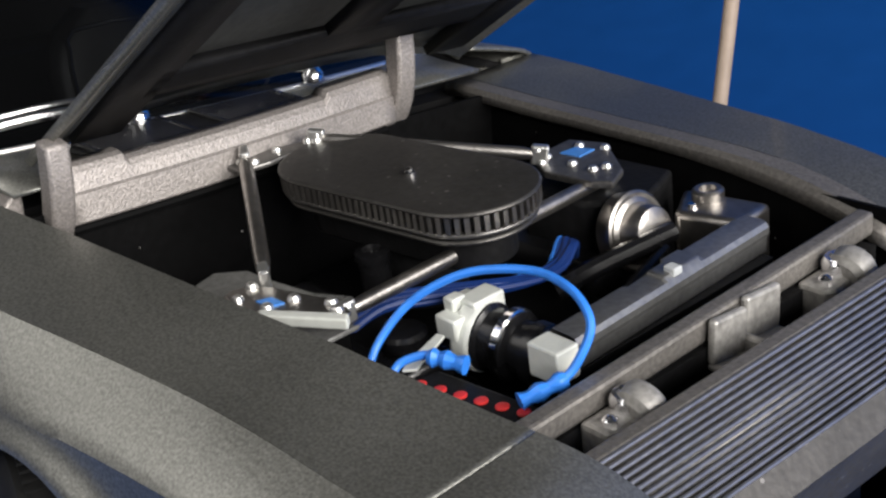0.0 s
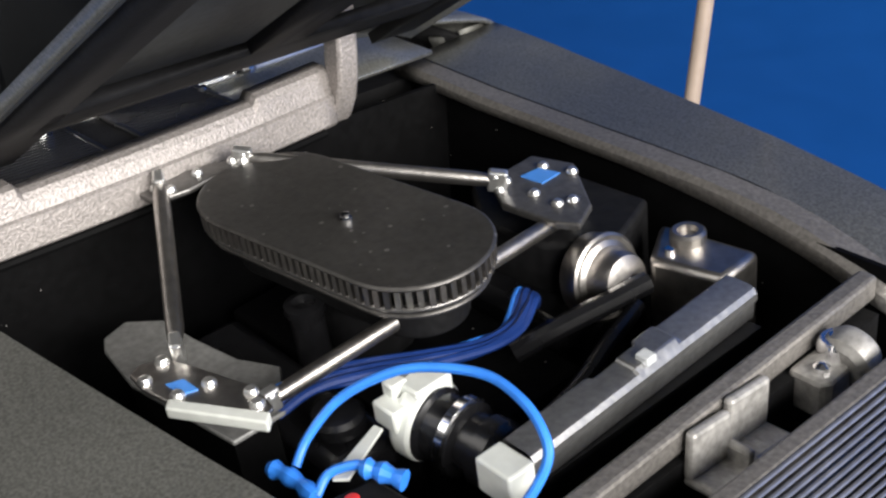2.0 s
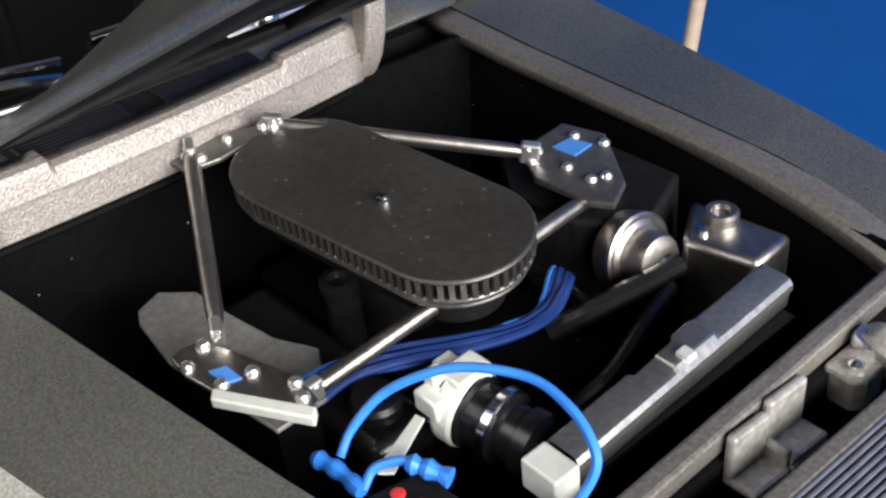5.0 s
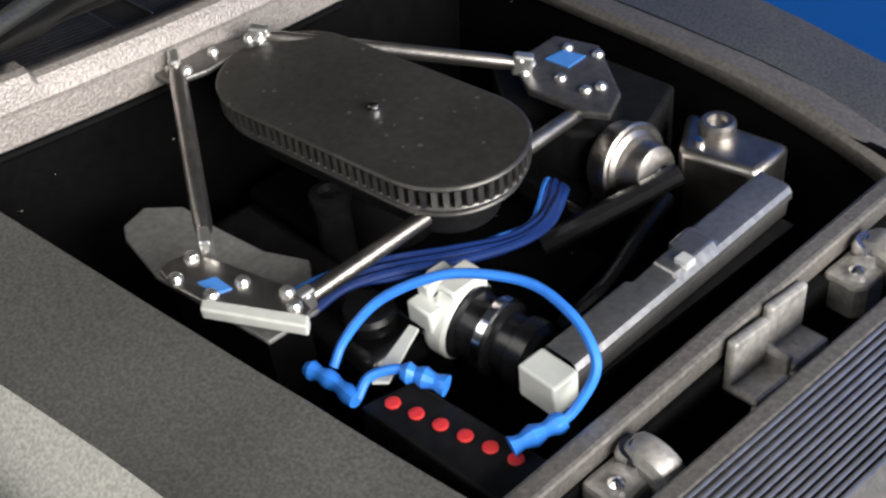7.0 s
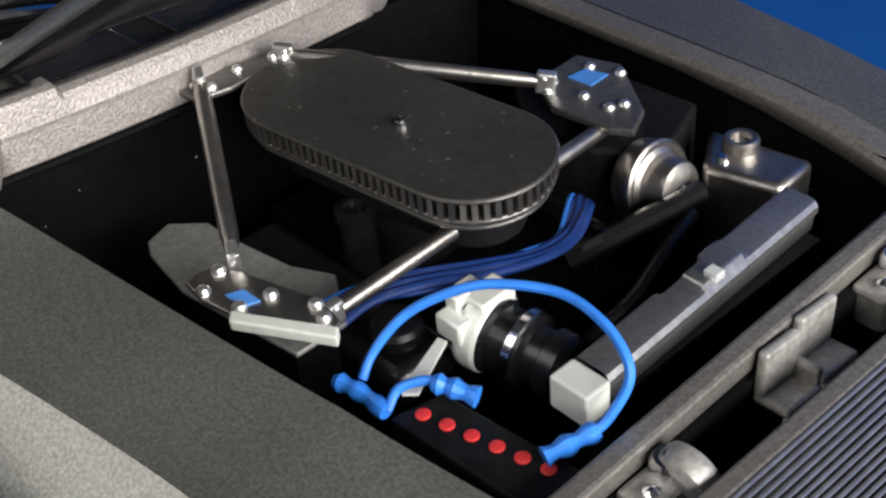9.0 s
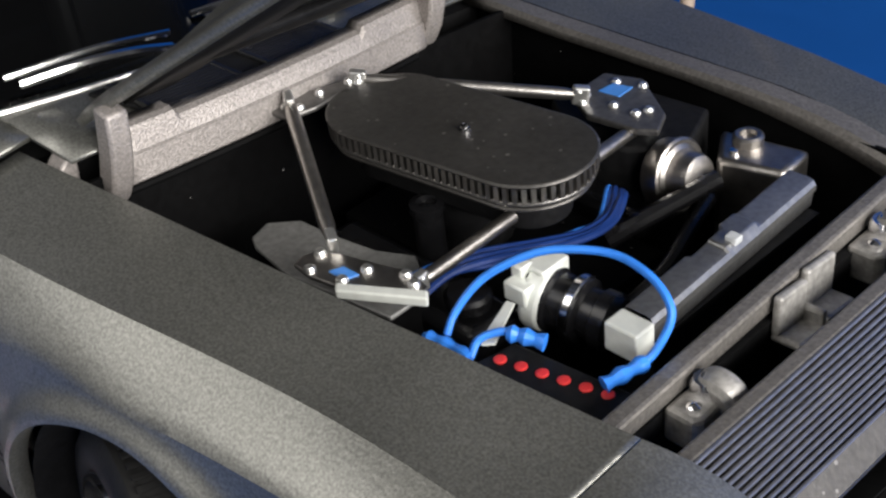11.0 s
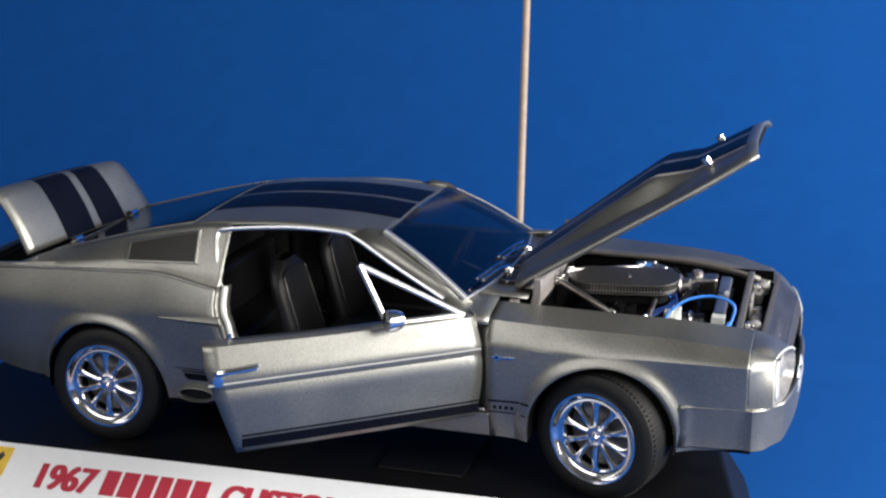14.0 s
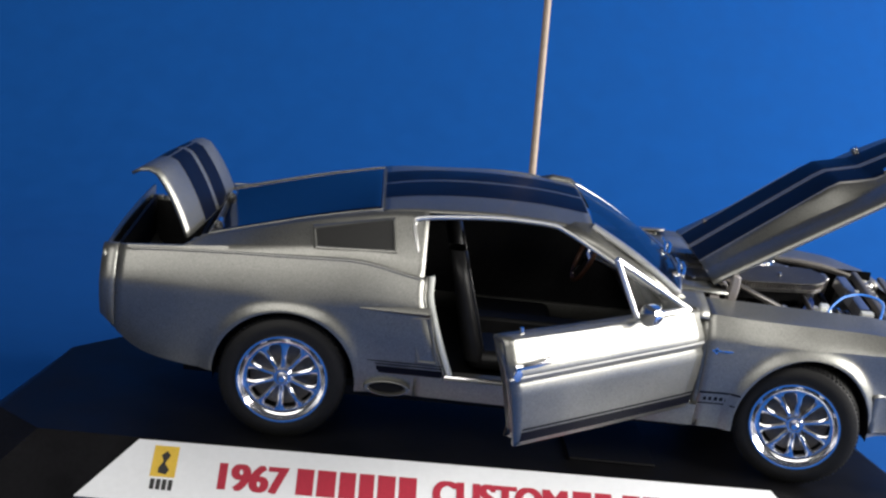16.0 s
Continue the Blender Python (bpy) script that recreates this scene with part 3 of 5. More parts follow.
part("rear_window_trim", join(tube([r[0] for r in rw2], 0.2, 8, 2), tube([r[-1] for r in rw2], 0.12, 8, 2), tube(rw2[0], 0.2, 8, 2), tube(rw2[-1], 0.2, 8, 2)), PAINT, rg)
# Painted strips between rear window and sail panels.
for sg in (-1, 1):
    part("roof_side", grid([[roof_pt(x, sg * (29.4 + 0.3 * (-52.3 - x) / 50 + (rail_s(x) - 29.4 - 0.3 * (-52.3 - x) / 50) * k)) for k in np.linspace(0, 1, 4)] for x in np.linspace(-52, -104, 16)]), PAINT, roof, solid=0.6)

# Tail panel and boot.
tail = part("tail_panel", grid([[(-130 - 1.0 * (1 - (y / 40) ** 2) + 10 * max(0.0, (38 - z) / 14) ** 1.2, y * (1 - 0.004 * max(0, 40 - z)), z) for y in np.linspace(-42, 42, 17)] for z in np.linspace(29, 50.0, 12)]), PAINT, car, solid=0.8)
for sg in (-1, 1):
    part("tail_light", slab([(sg * 12, 38.5), (sg * 33, 38.5), (sg * 33, 44.5), (sg * 12, 44.5)], 0, 1.2, Matrix(((0, 0, -1, -130.4), (1, 0, 0, 0), (0, 1, 0, 0), (0, 0, 0, 1)))), RED, tail, "red tail lamp bar", smooth=False, bevel=0.3)
part("boot_well", join(box(-128, -104, -36, 36, 30, 31), box(-128.5, -127.5, -36, 36, 31, 48), box(-105, -104, -36, 36, 31, 52), box(-128, -104, -38.2, -37, 30, 50), box(-128, -104, 37, 38.2, 30, 46)), BLACK, car, "black boot well", smooth=False)
# Boot lid, hinged at its front edge and standing up.
LU, LN = Vector((-0.5, 0, 0.866)), Vector((0.866, 0, 0.5))


def lid_pt(u, v, w=0.0):
    """u up the standing lid from its hinge, v across, w out of its painted face."""
    lip = 5.2 * max(0.0, (u - 19.5) / 6) ** 1.5
    k = v / 36
    v = v * (1 - 0.10 - 0.14 * min(1.0, u / 24)) if v > 0 else v
    p = Vector((-103.0 + 3.0 * k, v, 54.2 - 0.7 * k)) + LU * (min(u, 23.0) - 0.8 * k * (u / 24)) + LN * (1.2 * math.sin(u / 25 * math.pi) - lip - 1.2 * k ** 4 + w)
    return p


lid = part("boot_lid", grid([[lid_pt(u, v) for v in np.linspace(-36, 36, 19)] for u in np.linspace(0, 26, 14)]), PAINT, car, "open boot lid with spoiler lip", solid=0.9)
for y0, y1 in ((-17, -2), (2, 17)):
    part("stripe", grid([[lid_pt(u, v, 0.08) for v in np.linspace(y0, y1, 6)] for u in np.linspace(0.3, 25.6, 14)]), STRIPE, lid, "dark blue lid stripe")
for y in (-20, 16):
    part("hinge_pin", rod((-100.5, y, 55.0), (-100.5, y + 4, 55.0), 1.2), CHROME, lid)

# Floor pan and undersides.
part("floor_pan", join(box(-106, 116, -36, 36, 14, 16), box(-60, 44, -41, 41, 13, 16)), BLACK, car, "black underbody", smooth=False)
for sg in (-1, 1):
    for wx in (-WX, WX):
        rows = [[(wx + 20.4 * math.cos(a), sg * s, WZ + 20.4 * math.sin(a)) for a in np.linspace(-0.15, math.pi + 0.15, 22)] for s in (27, 46)]
        part("wheel_housing", grid(rows), BLACK, car)

# Front end: bumper, grille, lamps.
def front_x(y):
    return 126.3 - 7.0 * (abs(y) / 44) ** 3


side = [(x, S(x, 24) + 0.35) for x in np.linspace(97.6, 114, 9)]
corner = [(116.5, 41.9), (118.4, 41.0), (120.0, 39.4), (121.2, 37.2)]
front = [(front_x(y) + 1.0, y) for y in np.linspace(34, 0, 12)]
half = side + corner + front
loop = [(x, -y) for x, y in half] + [(x, y) for x, y in half[::-1][1:]]
rows = []
for z, d in ((16.2, 3.0), (16.8, 0.9), (17.4, 0.0), (21.5, 0.5), (24.5, 0.15), (27.8, 0.3), (28.7, 0.0), (29.3, 0.5), (29.5, 2.2)):
    rows.append([(*(Vector(p) + (Vector((112, 0)) - Vector(p)).normalized() * d), 29.5 - (29.5 - z) * (0.5 + 0.5 * min(1.0, abs(p[1]) / 38) ** 1.5)) for p in loop])
bump = part("front_valance", grid(rows), PAINT, car, "grey front valance and bumper", solid=0.8, angle=30)
for sg in (-1, 1):
    # Headlamp bucket with its eyebrow.
    rim = spline([(121.6, sg * 39.0, 29.4), (121.4, sg * 38.0, 35), (121.0, sg * 36.4, 39.6), (121.2, sg * 34.4, 41.6), (122.8, sg * 28, 42.0), (124.2, sg * 22.0, 41.0), (125.2, sg * 17.8, 39.2), (125.6, sg * 17.4, 35.6), (125.2, sg * 19.0, 31.0), (124.2, sg * 30, 29.5), (121.8, sg * 38.8, 29.3)], 6)[:-1]
    c2 = Vector((123.0, sg * 27, 36.6))
    r1 = [p + (c2 - p) * 0.05 + Vector((0.35, 0, 0)) for p in rim]
    r2 = [p + (c2 - p) * 0.12 - Vector((0.5, 0, 0)) for p in rim]
    r25 = [p + (c2 - p) * 0.28 - Vector((3.6, 0, 0)) for p in rim]
    r3 = [p + (c2 - p) * 0.50 - Vector((5.6, 0, 0)) for p in rim]
    r4 = [p + (c2 - p) * 0.95 - Vector((6.4, 0, 0)) for p in rim]
    hb = part("headlamp_bucket", grid([rim, r1, r2, r25, r3, r4], True), CAST, car, "polished headlamp bucket", angle=40)
    part("eyebrow", tube([p + Vector((0.2, 0, 0.1)) for p in rim[18:37:3]], 0.34, 8, 4), SILVER, hb, "polished upper rim")
    part("headlamp", lathe([(5.0, 0), (5.2, 1.4), (4.9, 2.1), (4.3, 2.1), (4.0, 1.3), (3.0, 2.0), (1.6, 2.5), (0, 2.7)], 26, Matrix.Translation((120.2, sg * 22.4, 35.6)) @ Matrix.Rotation(math.pi / 2, 4, "Y")), CHROME, hb, "round chrome headlamp")
    part("reflector", lathe([(4.2, 1.75), (3.2, 2.5), (1.6, 3.0), (0, 3.2)], 26, Matrix.Translation((120.2, sg * 22.4, 35.6)) @ Matrix.Rotation(math.pi / 2, 4, "Y")), CAST, hb)
    part("side_marker", grid([[(122.3 - 0.3 * f + 0.5 * k, sg * (38.4 - 3.6 * k * math.sin(math.pi * (0.12 + 0.8 * f)) ** 0.6 - 3.6 * f ** 1.5), 31.2 + 9.8 * f) for k in (0, 0.3, 0.7, 1.0)] for f in np.linspace(0, 1, 9)]), MARKER, hb, "clear side lamp", solid=0.6)

grille = bay_part("grille_surround", join(box(112, 113, -20, 24, 22, 40), box(120, 121, -13, 17, 20, 30)), BLACK, car, "black grille backing", smooth=False)
# Ribbed top panel: ribs run across the car.
N0, N1 = Vector((122.3, 0, 44.2)), Vector((128.0, 0, 39.4))
bay_part("rib_panel", grid([[(N0.x - 0.6, y, N0.z - 0.7) for y in (-20.5, 25)], [(N1.x - 0.6, y, N1.z - 0.7) for y in (-17.5, 23.2)]]), DARKSTEEL, grille, solid=0.6)
for k in range(13):
    p = N0.lerp(N1, k / 12)
    bay_part("rib", rod((p.x, -20.6 + 0.26 * k, p.z), (p.x, 25.2 - 0.15 * k, p.z), 0.2, 8), RIBS, grille)
bay_part("lower_mesh", grid([[(N1.x - 0.1, -17.6, N1.z - 0.1), (N1.x - 0.1, 23.4, N1.z - 0.1)], [(129.8, -17.6, 37.0), (129.8, 22.8, 37.0)], [(126.6, -17.6, 29), (126.6, 21.5, 29)]]), LID, grille, "dark grille mesh", solid=0.5, smooth=False)
for y in (-10.0, 0.6):
    f = part("fog_lamp", lathe([(0, -2), (3.9, -1.6), (4.4, 0), (4.2, 0.7)], 24, Matrix.Translation((125.8, y, 27.4)) @ Matrix.Rotation(math.pi / 2, 4, "Y")), BLACK, car, "round fog lamp with white cover")
    part("cover", lathe([(4.1, 0.5), (3.8, 1.0), (2.1, 1.5), (0, 1.7)], 24, Matrix.Translation((125.8, y, 27.4)) @ Matrix.Rotation(math.pi / 2, 4, "Y")), MARKER, f, "white lamp cover")

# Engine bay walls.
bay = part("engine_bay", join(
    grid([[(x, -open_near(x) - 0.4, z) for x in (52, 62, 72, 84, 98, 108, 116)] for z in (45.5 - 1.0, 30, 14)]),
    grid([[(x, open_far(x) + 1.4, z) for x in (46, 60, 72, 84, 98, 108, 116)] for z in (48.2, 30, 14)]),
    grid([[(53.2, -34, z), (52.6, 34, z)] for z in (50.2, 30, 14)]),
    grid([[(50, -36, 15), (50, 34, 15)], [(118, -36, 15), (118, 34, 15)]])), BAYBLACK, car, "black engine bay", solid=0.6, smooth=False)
# Firewall ledge in two facets, its upper edge notched for the vents.
def ledge(y, dx, z):
    return (54.4 + dx - 0.012 * (y + 7) ** 2 / 6, y, z + 0.3 + 1.9 * (y + 28) / 43)


LY = sorted(set(np.round(np.concatenate([np.linspace(-28, 14, 26), [-21.3, -20.7, -8.3, -7.7, 4.2, 4.8]]), 2)))


def notch(y):
    return -0.7 if -21 < y < 4.5 else 0.0


fw = part("firewall", grid([[ledge(y, dx, z + (notch(y) if z > 53 else 0)) for y in LY] for dx, z in ((-1.2, 47.2), (0.0, 47.9), (0.35, 48.3), (0.15, 51.1), (-0.15, 51.35), (-0.5, 53.2), (-0.9, 53.8), (-1.6, 54.1), (-3.2, 54.1))]), FIREWALL, bay, "grey speckled firewall ledge", solid=0.6, angle=14)
part("ledge_lip", tube([ledge(y, 0.1, 47.6) for y in LY[::3]], 0.5, 8, 3), BAYBLACK, fw)
part("cowl_panel", grid([[(44.6 - 0.04 * (y + 33) + dx, y, z) for y in np.linspace(-33, 31, 12)] for dx, z in ((7.5, 52.8), (0, 53.0), (-4, 53.4), (-8, 53.0))]), PAINT, bay, solid=0.5)
cv = part("cowl_vent", slab([(41.0, -24), (52.4, -21.4), (52.6, 4.6), (40.4, 6.5)], 53.2, 53.7), BLACK, bay, "black ribbed cowl vent", smooth=False, bevel=0.3)
for y0 in (-22.2, -6.8):
    part("grille_frame", join(box(41.6, 51.9, y0, y0 + 0.7, 53.6, 54.2), box(41.6, 51.9, y0 + 11.2, y0 + 11.9, 53.6, 54.2)), BLACKGLOSS, cv, smooth=False, bevel=0.15)
    for k in range(16):
        part("slat", box(41.8 + 0.62 * k, 42.1 + 0.62 * k, y0 + 0.7, y0 + 11.2, 53.6, 54.1), BLACKGLOSS, cv, smooth=False)
for y in (-22.6, 4.6):
    part("vent_screw", lathe([(0.55, 0), (0.55, 0.4), (0.3, 0.6), (0, 0.65)], 10, Matrix.Translation((43.6, y, 53.7))), CHROME, cv)
for y in (-16, 8):
    wp = part("wiper", tube([(41.6, y + 3, 55.6), (41.0, y - 2, 56.4), (40.0, y - 8, 56.6), (38.4, y - 14, 56.0)], 0.6, 8, 5), CHROME, car, "thin chrome wiper at the windscreen's foot")
    part("pivot", lathe([(1.4, 0), (1.4, 1.0), (0.9, 1.7), (0, 1.9)], 14, Matrix.Translation((41.6, y + 3, 54.0))), CHROME, wp)
    part("blade", tube([(39.8, y + 4, 56.6), (38.8, y - 5, 57.2), (37.0, y - 15, 56.6)], 0.42, 8, 5), CHROME, wp)
# Bonnet hinges: curved arms beside the ledge.
for y0, x0, z0 in ((-30.6, 53.6, 0.0), (13.9, 52.8, 2.8)):
    front = [(x0 - 0.9, 46.2), (x0 + 0.4, 47.6), (x0 + 1.5, 49.8), (x0 + 2.1, 52.4), (x0 + 2.3, 55.0), (x0 + 2.2, 57.6)]
    rear = [(x0 - 0.2, 58.0), (x0 - 0.3, 55.2), (x0 - 0.6, 52.6), (x0 - 1.2, 50.0), (x0 - 2.2, 48.0), (x0 - 3.0, 46.8)]
    h = part("bonnet_hinge", slab([(x, z + z0 + (3.0 if z0 and z > 55 else 0)) for x, z in front + rear], 0, 2.6, Matrix.Translation((0, y0 + 2.6, 0)) @ Matrix.Rotation(math.pi / 2, 4, "X")), FIREWALL, car, "curved grey bonnet hinge", bevel=0.4)
    part("hinge_bracket", slab([(-36.0 if y0 < 0 else y0 + 2.8, 47.4), (y0 - 0.4 if y0 < 0 else y0 + 4.6, 47.4), (y0 - 0.4 if y0 < 0 else y0 + 4.6, 51.6), (y0 - 1.2 if y0 < 0 else y0 + 2.8, 52.2)], 46.8, 49.6, Matrix(((0, 0, 1, 0), (1, 0, 0, 0), (0, 1, 0, 0), (0, 0, 0, 1)))), FIREWALL, h, smooth=False, bevel=0.3)

# Bonnet: hinged at the cowl, raised.
HOOD = Matrix.Translation((47.2, 0, 55.9)) @ Matrix.Rotation(radians(-31.8), 4, "Y") @ Matrix.Rotation(radians(0.6), 4, "X")
HL = 76.8


def hood_h(u, v):
    """Height of the bulge over the bonnet's skin."""
    top = lut(u, (0, 0.6), (44, 4.8), (48, 4.8), (58, 1.4), (HL, 0.5))
    half = lut(u, (0, 17), (46, 15.5), (60, 14), (HL, 13))
    k = (half + 5 - abs(v)) / 5
    edge = 1.6 * (1 - (v / 31.5) ** 2) - 1.0 * max(0.0, (abs(v) - 25) / 6) ** 2
    tip = -0.7 * max(0.0, (u - 72) / 7) ** 2
    return top * max(0.0, min(1.0, k)) + edge + tip


def hood_pt(u, v, w=0.0):
    half = 29.6 - 8.8 * max(0.0, (u - 56) / 25) ** 2
    return HOOD @ Vector((u, v if abs(v) < 17 else math.copysign(17 + (abs(v) - 17) * (half - 17) / 14.5, v), hood_h(u, v) + w))


HV = sorted(set(np.round(np.concatenate([np.linspace(-31.5, 31.5, 35), np.linspace(-23, -12, 9), np.linspace(12, 23, 9)]), 2)))
HU = sorted(set(np.round(np.concatenate([np.linspace(0, HL, 26), [44, 48, 58]]), 2)))
hood = part("bonnet", grid([[hood_pt(u, v) for v in HV] for u in HU]), PAINT, car, "open bonnet with a raised scoop and stripes", solid=1.0, angle=25)
for y0, y1 in ((-14.5, -1.6), (1.6, 14.5)):
    part("stripe", grid([[hood_pt(u, v, 0.08) for v in np.linspace(y0, y1, 9)] for u in HU[:-1]]), STRIPE, hood, "dark blue bonnet stripe", angle=25)
for v in (-15.3, -0.9, 0.9, 15.3):
    part("pinstripe", grid([[hood_pt(u, v + d, 0.1) for d in (-0.35, 0.35)] for u in HU[:-1]]), PIN, hood)
part("liner", grid([[hood_pt(u, v, -1.25) for v in HV[2:-2]] for u in HU[1:-1]]), LINER, hood, "dark grey underside", solid=-0.4)
part("inner_frame", join(*[grid([[HOOD @ Vector((u, v, -1.9)) for v in np.linspace(a, b, 3)] for u in np.linspace(c, d, 5)]) for a, b, c, d in ((-26, -20.5, 4, 70), (21, 27, 4, 70), (-22, 22, 14, 20), (-22, 22, 68, 75), (-3, 3, 20, 68))]), BLACK, hood, "dark underside frame", solid=-1.2)
for v in (-16, 18):
    part("bonnet_pin", join(rod(hood_pt(62.5, v), hood_pt(62.5, v, 2.2), 1.3), rod(hood_pt(62.5, v, 1.6) - Vector((0, 2.6, 0)), hood_pt(62.5, v, 1.6) + Vector((0, 2.6, 0)), 0.35)), CHROME, hood, "chrome bonnet pin")

# Doors. The near one stands open.
DX0, DX1 = 43.9, -38.0


def door_rows(sg, z0, z1, off=0.0, xa=DX0, xb=DX1, nx=16, nz=16):
    zz = sorted(set(list(np.linspace(z0, z1, nz)) + [42.2]) if z0 < 42.2 < z1 else np.linspace(z0, z1, nz))
    return [[(x - 1.6 * ((z - 34) / 18) ** 4 * (1 if x > 40 else 0), sg * (S(x, z) + off), z) for z in zz] for x in np.linspace(xa, xb, nx)]


def S(x, z, S0=S):
    if DX1 - 0.6 <= x <= DX0 + 0.6 and z < 42.2:
        return S0(max(-50, min(48, x)), z)
    return S0(x, z)


def build_door(sg, m, opened):
    DR = -32.8 if opened else DX1
    low = 21.8 if opened else 21.4
    rows = []
    for x in np.linspace(DX0, DR, 20):
        t = zs(x) + 0.4
        col = []
        for z in list(np.linspace(low, 42.2, 12)) + list(np.linspace(42.2, t, 8))[1:]:
            shift = 9.0 * max(0.0, (47 - z) / 25) ** 1.2 * max(0.0, (-x - 10) / 28) - 1.4 * max(0, (x - 38) / 6) * ((z - 36) / 16) ** 2
            col.append((x + shift, sg * S(x, z), z))
        col += [(x, sg * (S(x, t) - 1.2), t + 0.6), (x, sg * (S(x, t) - 4.5), t + 0.6)]
        rows.append(col)
    d = part("door", grid(rows), PAINT, car, "open passenger door" if opened else "closed door", solid=1.0, m=m)
    inner = [[(x, sg * (S(x, z) - 4.6), z) for z in np.linspace(23, 50.8, 6)] for x in np.linspace(DX0 - 0.4, DR + 8, 8)]
    part("door_card", grid(inner), VINYL, d, "black door card", solid=0.8, m=m)
    for xx in (DX0 - 0.5, DR + 0.5):
        part("door_edge", grid([[(xx + (9.0 * max(0.0, (47 - z) / 25) ** 1.2 if xx < 0 else 0), sg * (S(xx, z) - 0.7), z), (xx + (9.0 * max(0.0, (47 - z) / 25) ** 1.2 if xx < 0 else 0), sg * (S(xx, z) - 5), z)] for z in np.linspace(22.6, 51.4, 8)]), PAINT, d, solid=0.4, m=m)
    for z0, z1 in ((23.0, 25.8), (26.3, 26.9)):
        part("stripe", grid(door_rows(sg, z0, z1, 0.07, 43.5, DR + 8.8, 12, 4)), STRIPE, d, "dark blue rocker stripe", m=m)
    # Pale line along the crease: its highlight, put into the colour.
    part("crease_trim", tube([(x, sg * (S(x, 42.2) + 0.05), 42.2) for x in np.linspace(43.4, DR + 0.4, 9)], 0.3, 6, 3), PIN, d, m=m)
    hx, hz = DR + 8, 45.6
    y0 = S(hx, hz)
    part("door_handle", join(tube([(hx - 5.5, sg * (y0 + 0.4), hz - 0.4), (hx - 4, sg * (y0 + 1.6), hz), (hx, sg * (y0 + 1.9), hz + 0.2), (hx + 4.5, sg * (y0 + 1.5), hz + 0.3), (hx + 5.5, sg * (y0 + 0.6), hz + 0.3)], 0.9, 8, 4), lathe([(0, 1.2), (1.5, 1.0), (1.7, 0)], 14, Matrix.Translation((hx - 5, sg * y0, hz - 2.6)) @ Matrix.Rotation(-sg * math.pi / 2, 4, "X"))), CHROME, d, "chrome door handle", m=m)
    if opened:
        vt = [(40.0, 44.4, 51.2), (12.0, 39.4, 67.2), (18.0, 44.2, 51.2)]
        # Quarter light: a bright frame with a small pane.
        part("vent_frame", join(*[rod((a[0], sg * a[1], a[2]), (b[0], sg * b[1], b[2]), 0.85, 10) for a, b in zip(vt, vt[1:] + vt[:1])]), BRIGHT, d, "chrome quarter light frame", m=m)
        bm = bmesh.new()
        bm.faces.new([bm.verts.new((x, sg * y, z)) for x, y, z in vt])
        g = part("pane", bm, PANE, d, m=m)
        g.visible_shadow = False
        part("mirror", join(lathe([(0, -3.4), (2.2, -3.0), (3.1, -1), (3.1, 1.5), (2.6, 1.7), (0, 1.6)], 18, Matrix.Translation((17.4, sg * 49.6, 53.8)) @ Matrix.Rotation(-math.pi / 2, 4, "Y")), rod((19.5, sg * 46.0, 51.0), (17.7, sg * 49.0, 53.0), 0.9)), CHROME, d, "round chrome wing mirror", m=m)
        part("lock_knob", rod((-25, sg * 43.5, 50.6), (-25, sg * 43.5, 53.6), 0.55, 10), CHROME, d, m=m)
    return d


HINGE = Matrix.Translation((43.8, -49.5, 0)) @ Matrix.Rotation(radians(38), 4, "Z") @ Matrix.Translation((-43.8, 49.5, 0))
build_door(-1, HINGE, True)
build_door(1, Matrix.Identity(4), False)
for sg in (-1, 1):
    part("hinge_pillar", grid([[(44.8 - 1.5 * k, sg * (S(46, z) - 0.5 - 1.3 * k), z) for k in range(5)] for z in np.linspace(20.5, 50.0, 9)]), PAINT, car, "painted hinge pillar", solid=0.5)
part("badge", join(*[box(46 + a, 46 + b, -(S(47, 39.8) + 0.35), -(S(47, 39.8) - 0.2), 39.8 + c, 39.8 + e) for a, b, c, e in ((0, 3.0, -0.25, 0.3), (0.9, 1.8, -0.9, 0.9), (3.3, 6.2, -0.25, 0.3))]), CHROME, car, "small bright fender badge", smooth=False)
x = 46.0
for w in (1.1, 1.1, 1.3, 1.3, 1.3):
    part("letter_bar", box(x, x + w * 0.8, -(S(x, 24) + 0.16), -(S(x, 24) + 0.05), 24.1, 25.6), STRIPE, car, smooth=False)
    x += 1.6

# Interior.
tub = part("cabin_floor", box(-60, 44, -40, 40, 16, 17.5), BLACK, car, "black cabin floor", smooth=False)
part("bulkhead", box(42, 46, -39, 39, 17.6, 49), BLACK, tub, smooth=False)
part("rear_wall", box(-62, -60, -38, 38, 16, 52), BLACK, tub, smooth=False)
part("side_trim", box(-40, 41.9, 41.5, 42.5, 17.6, 49.5), BLACK, tub, smooth=False)


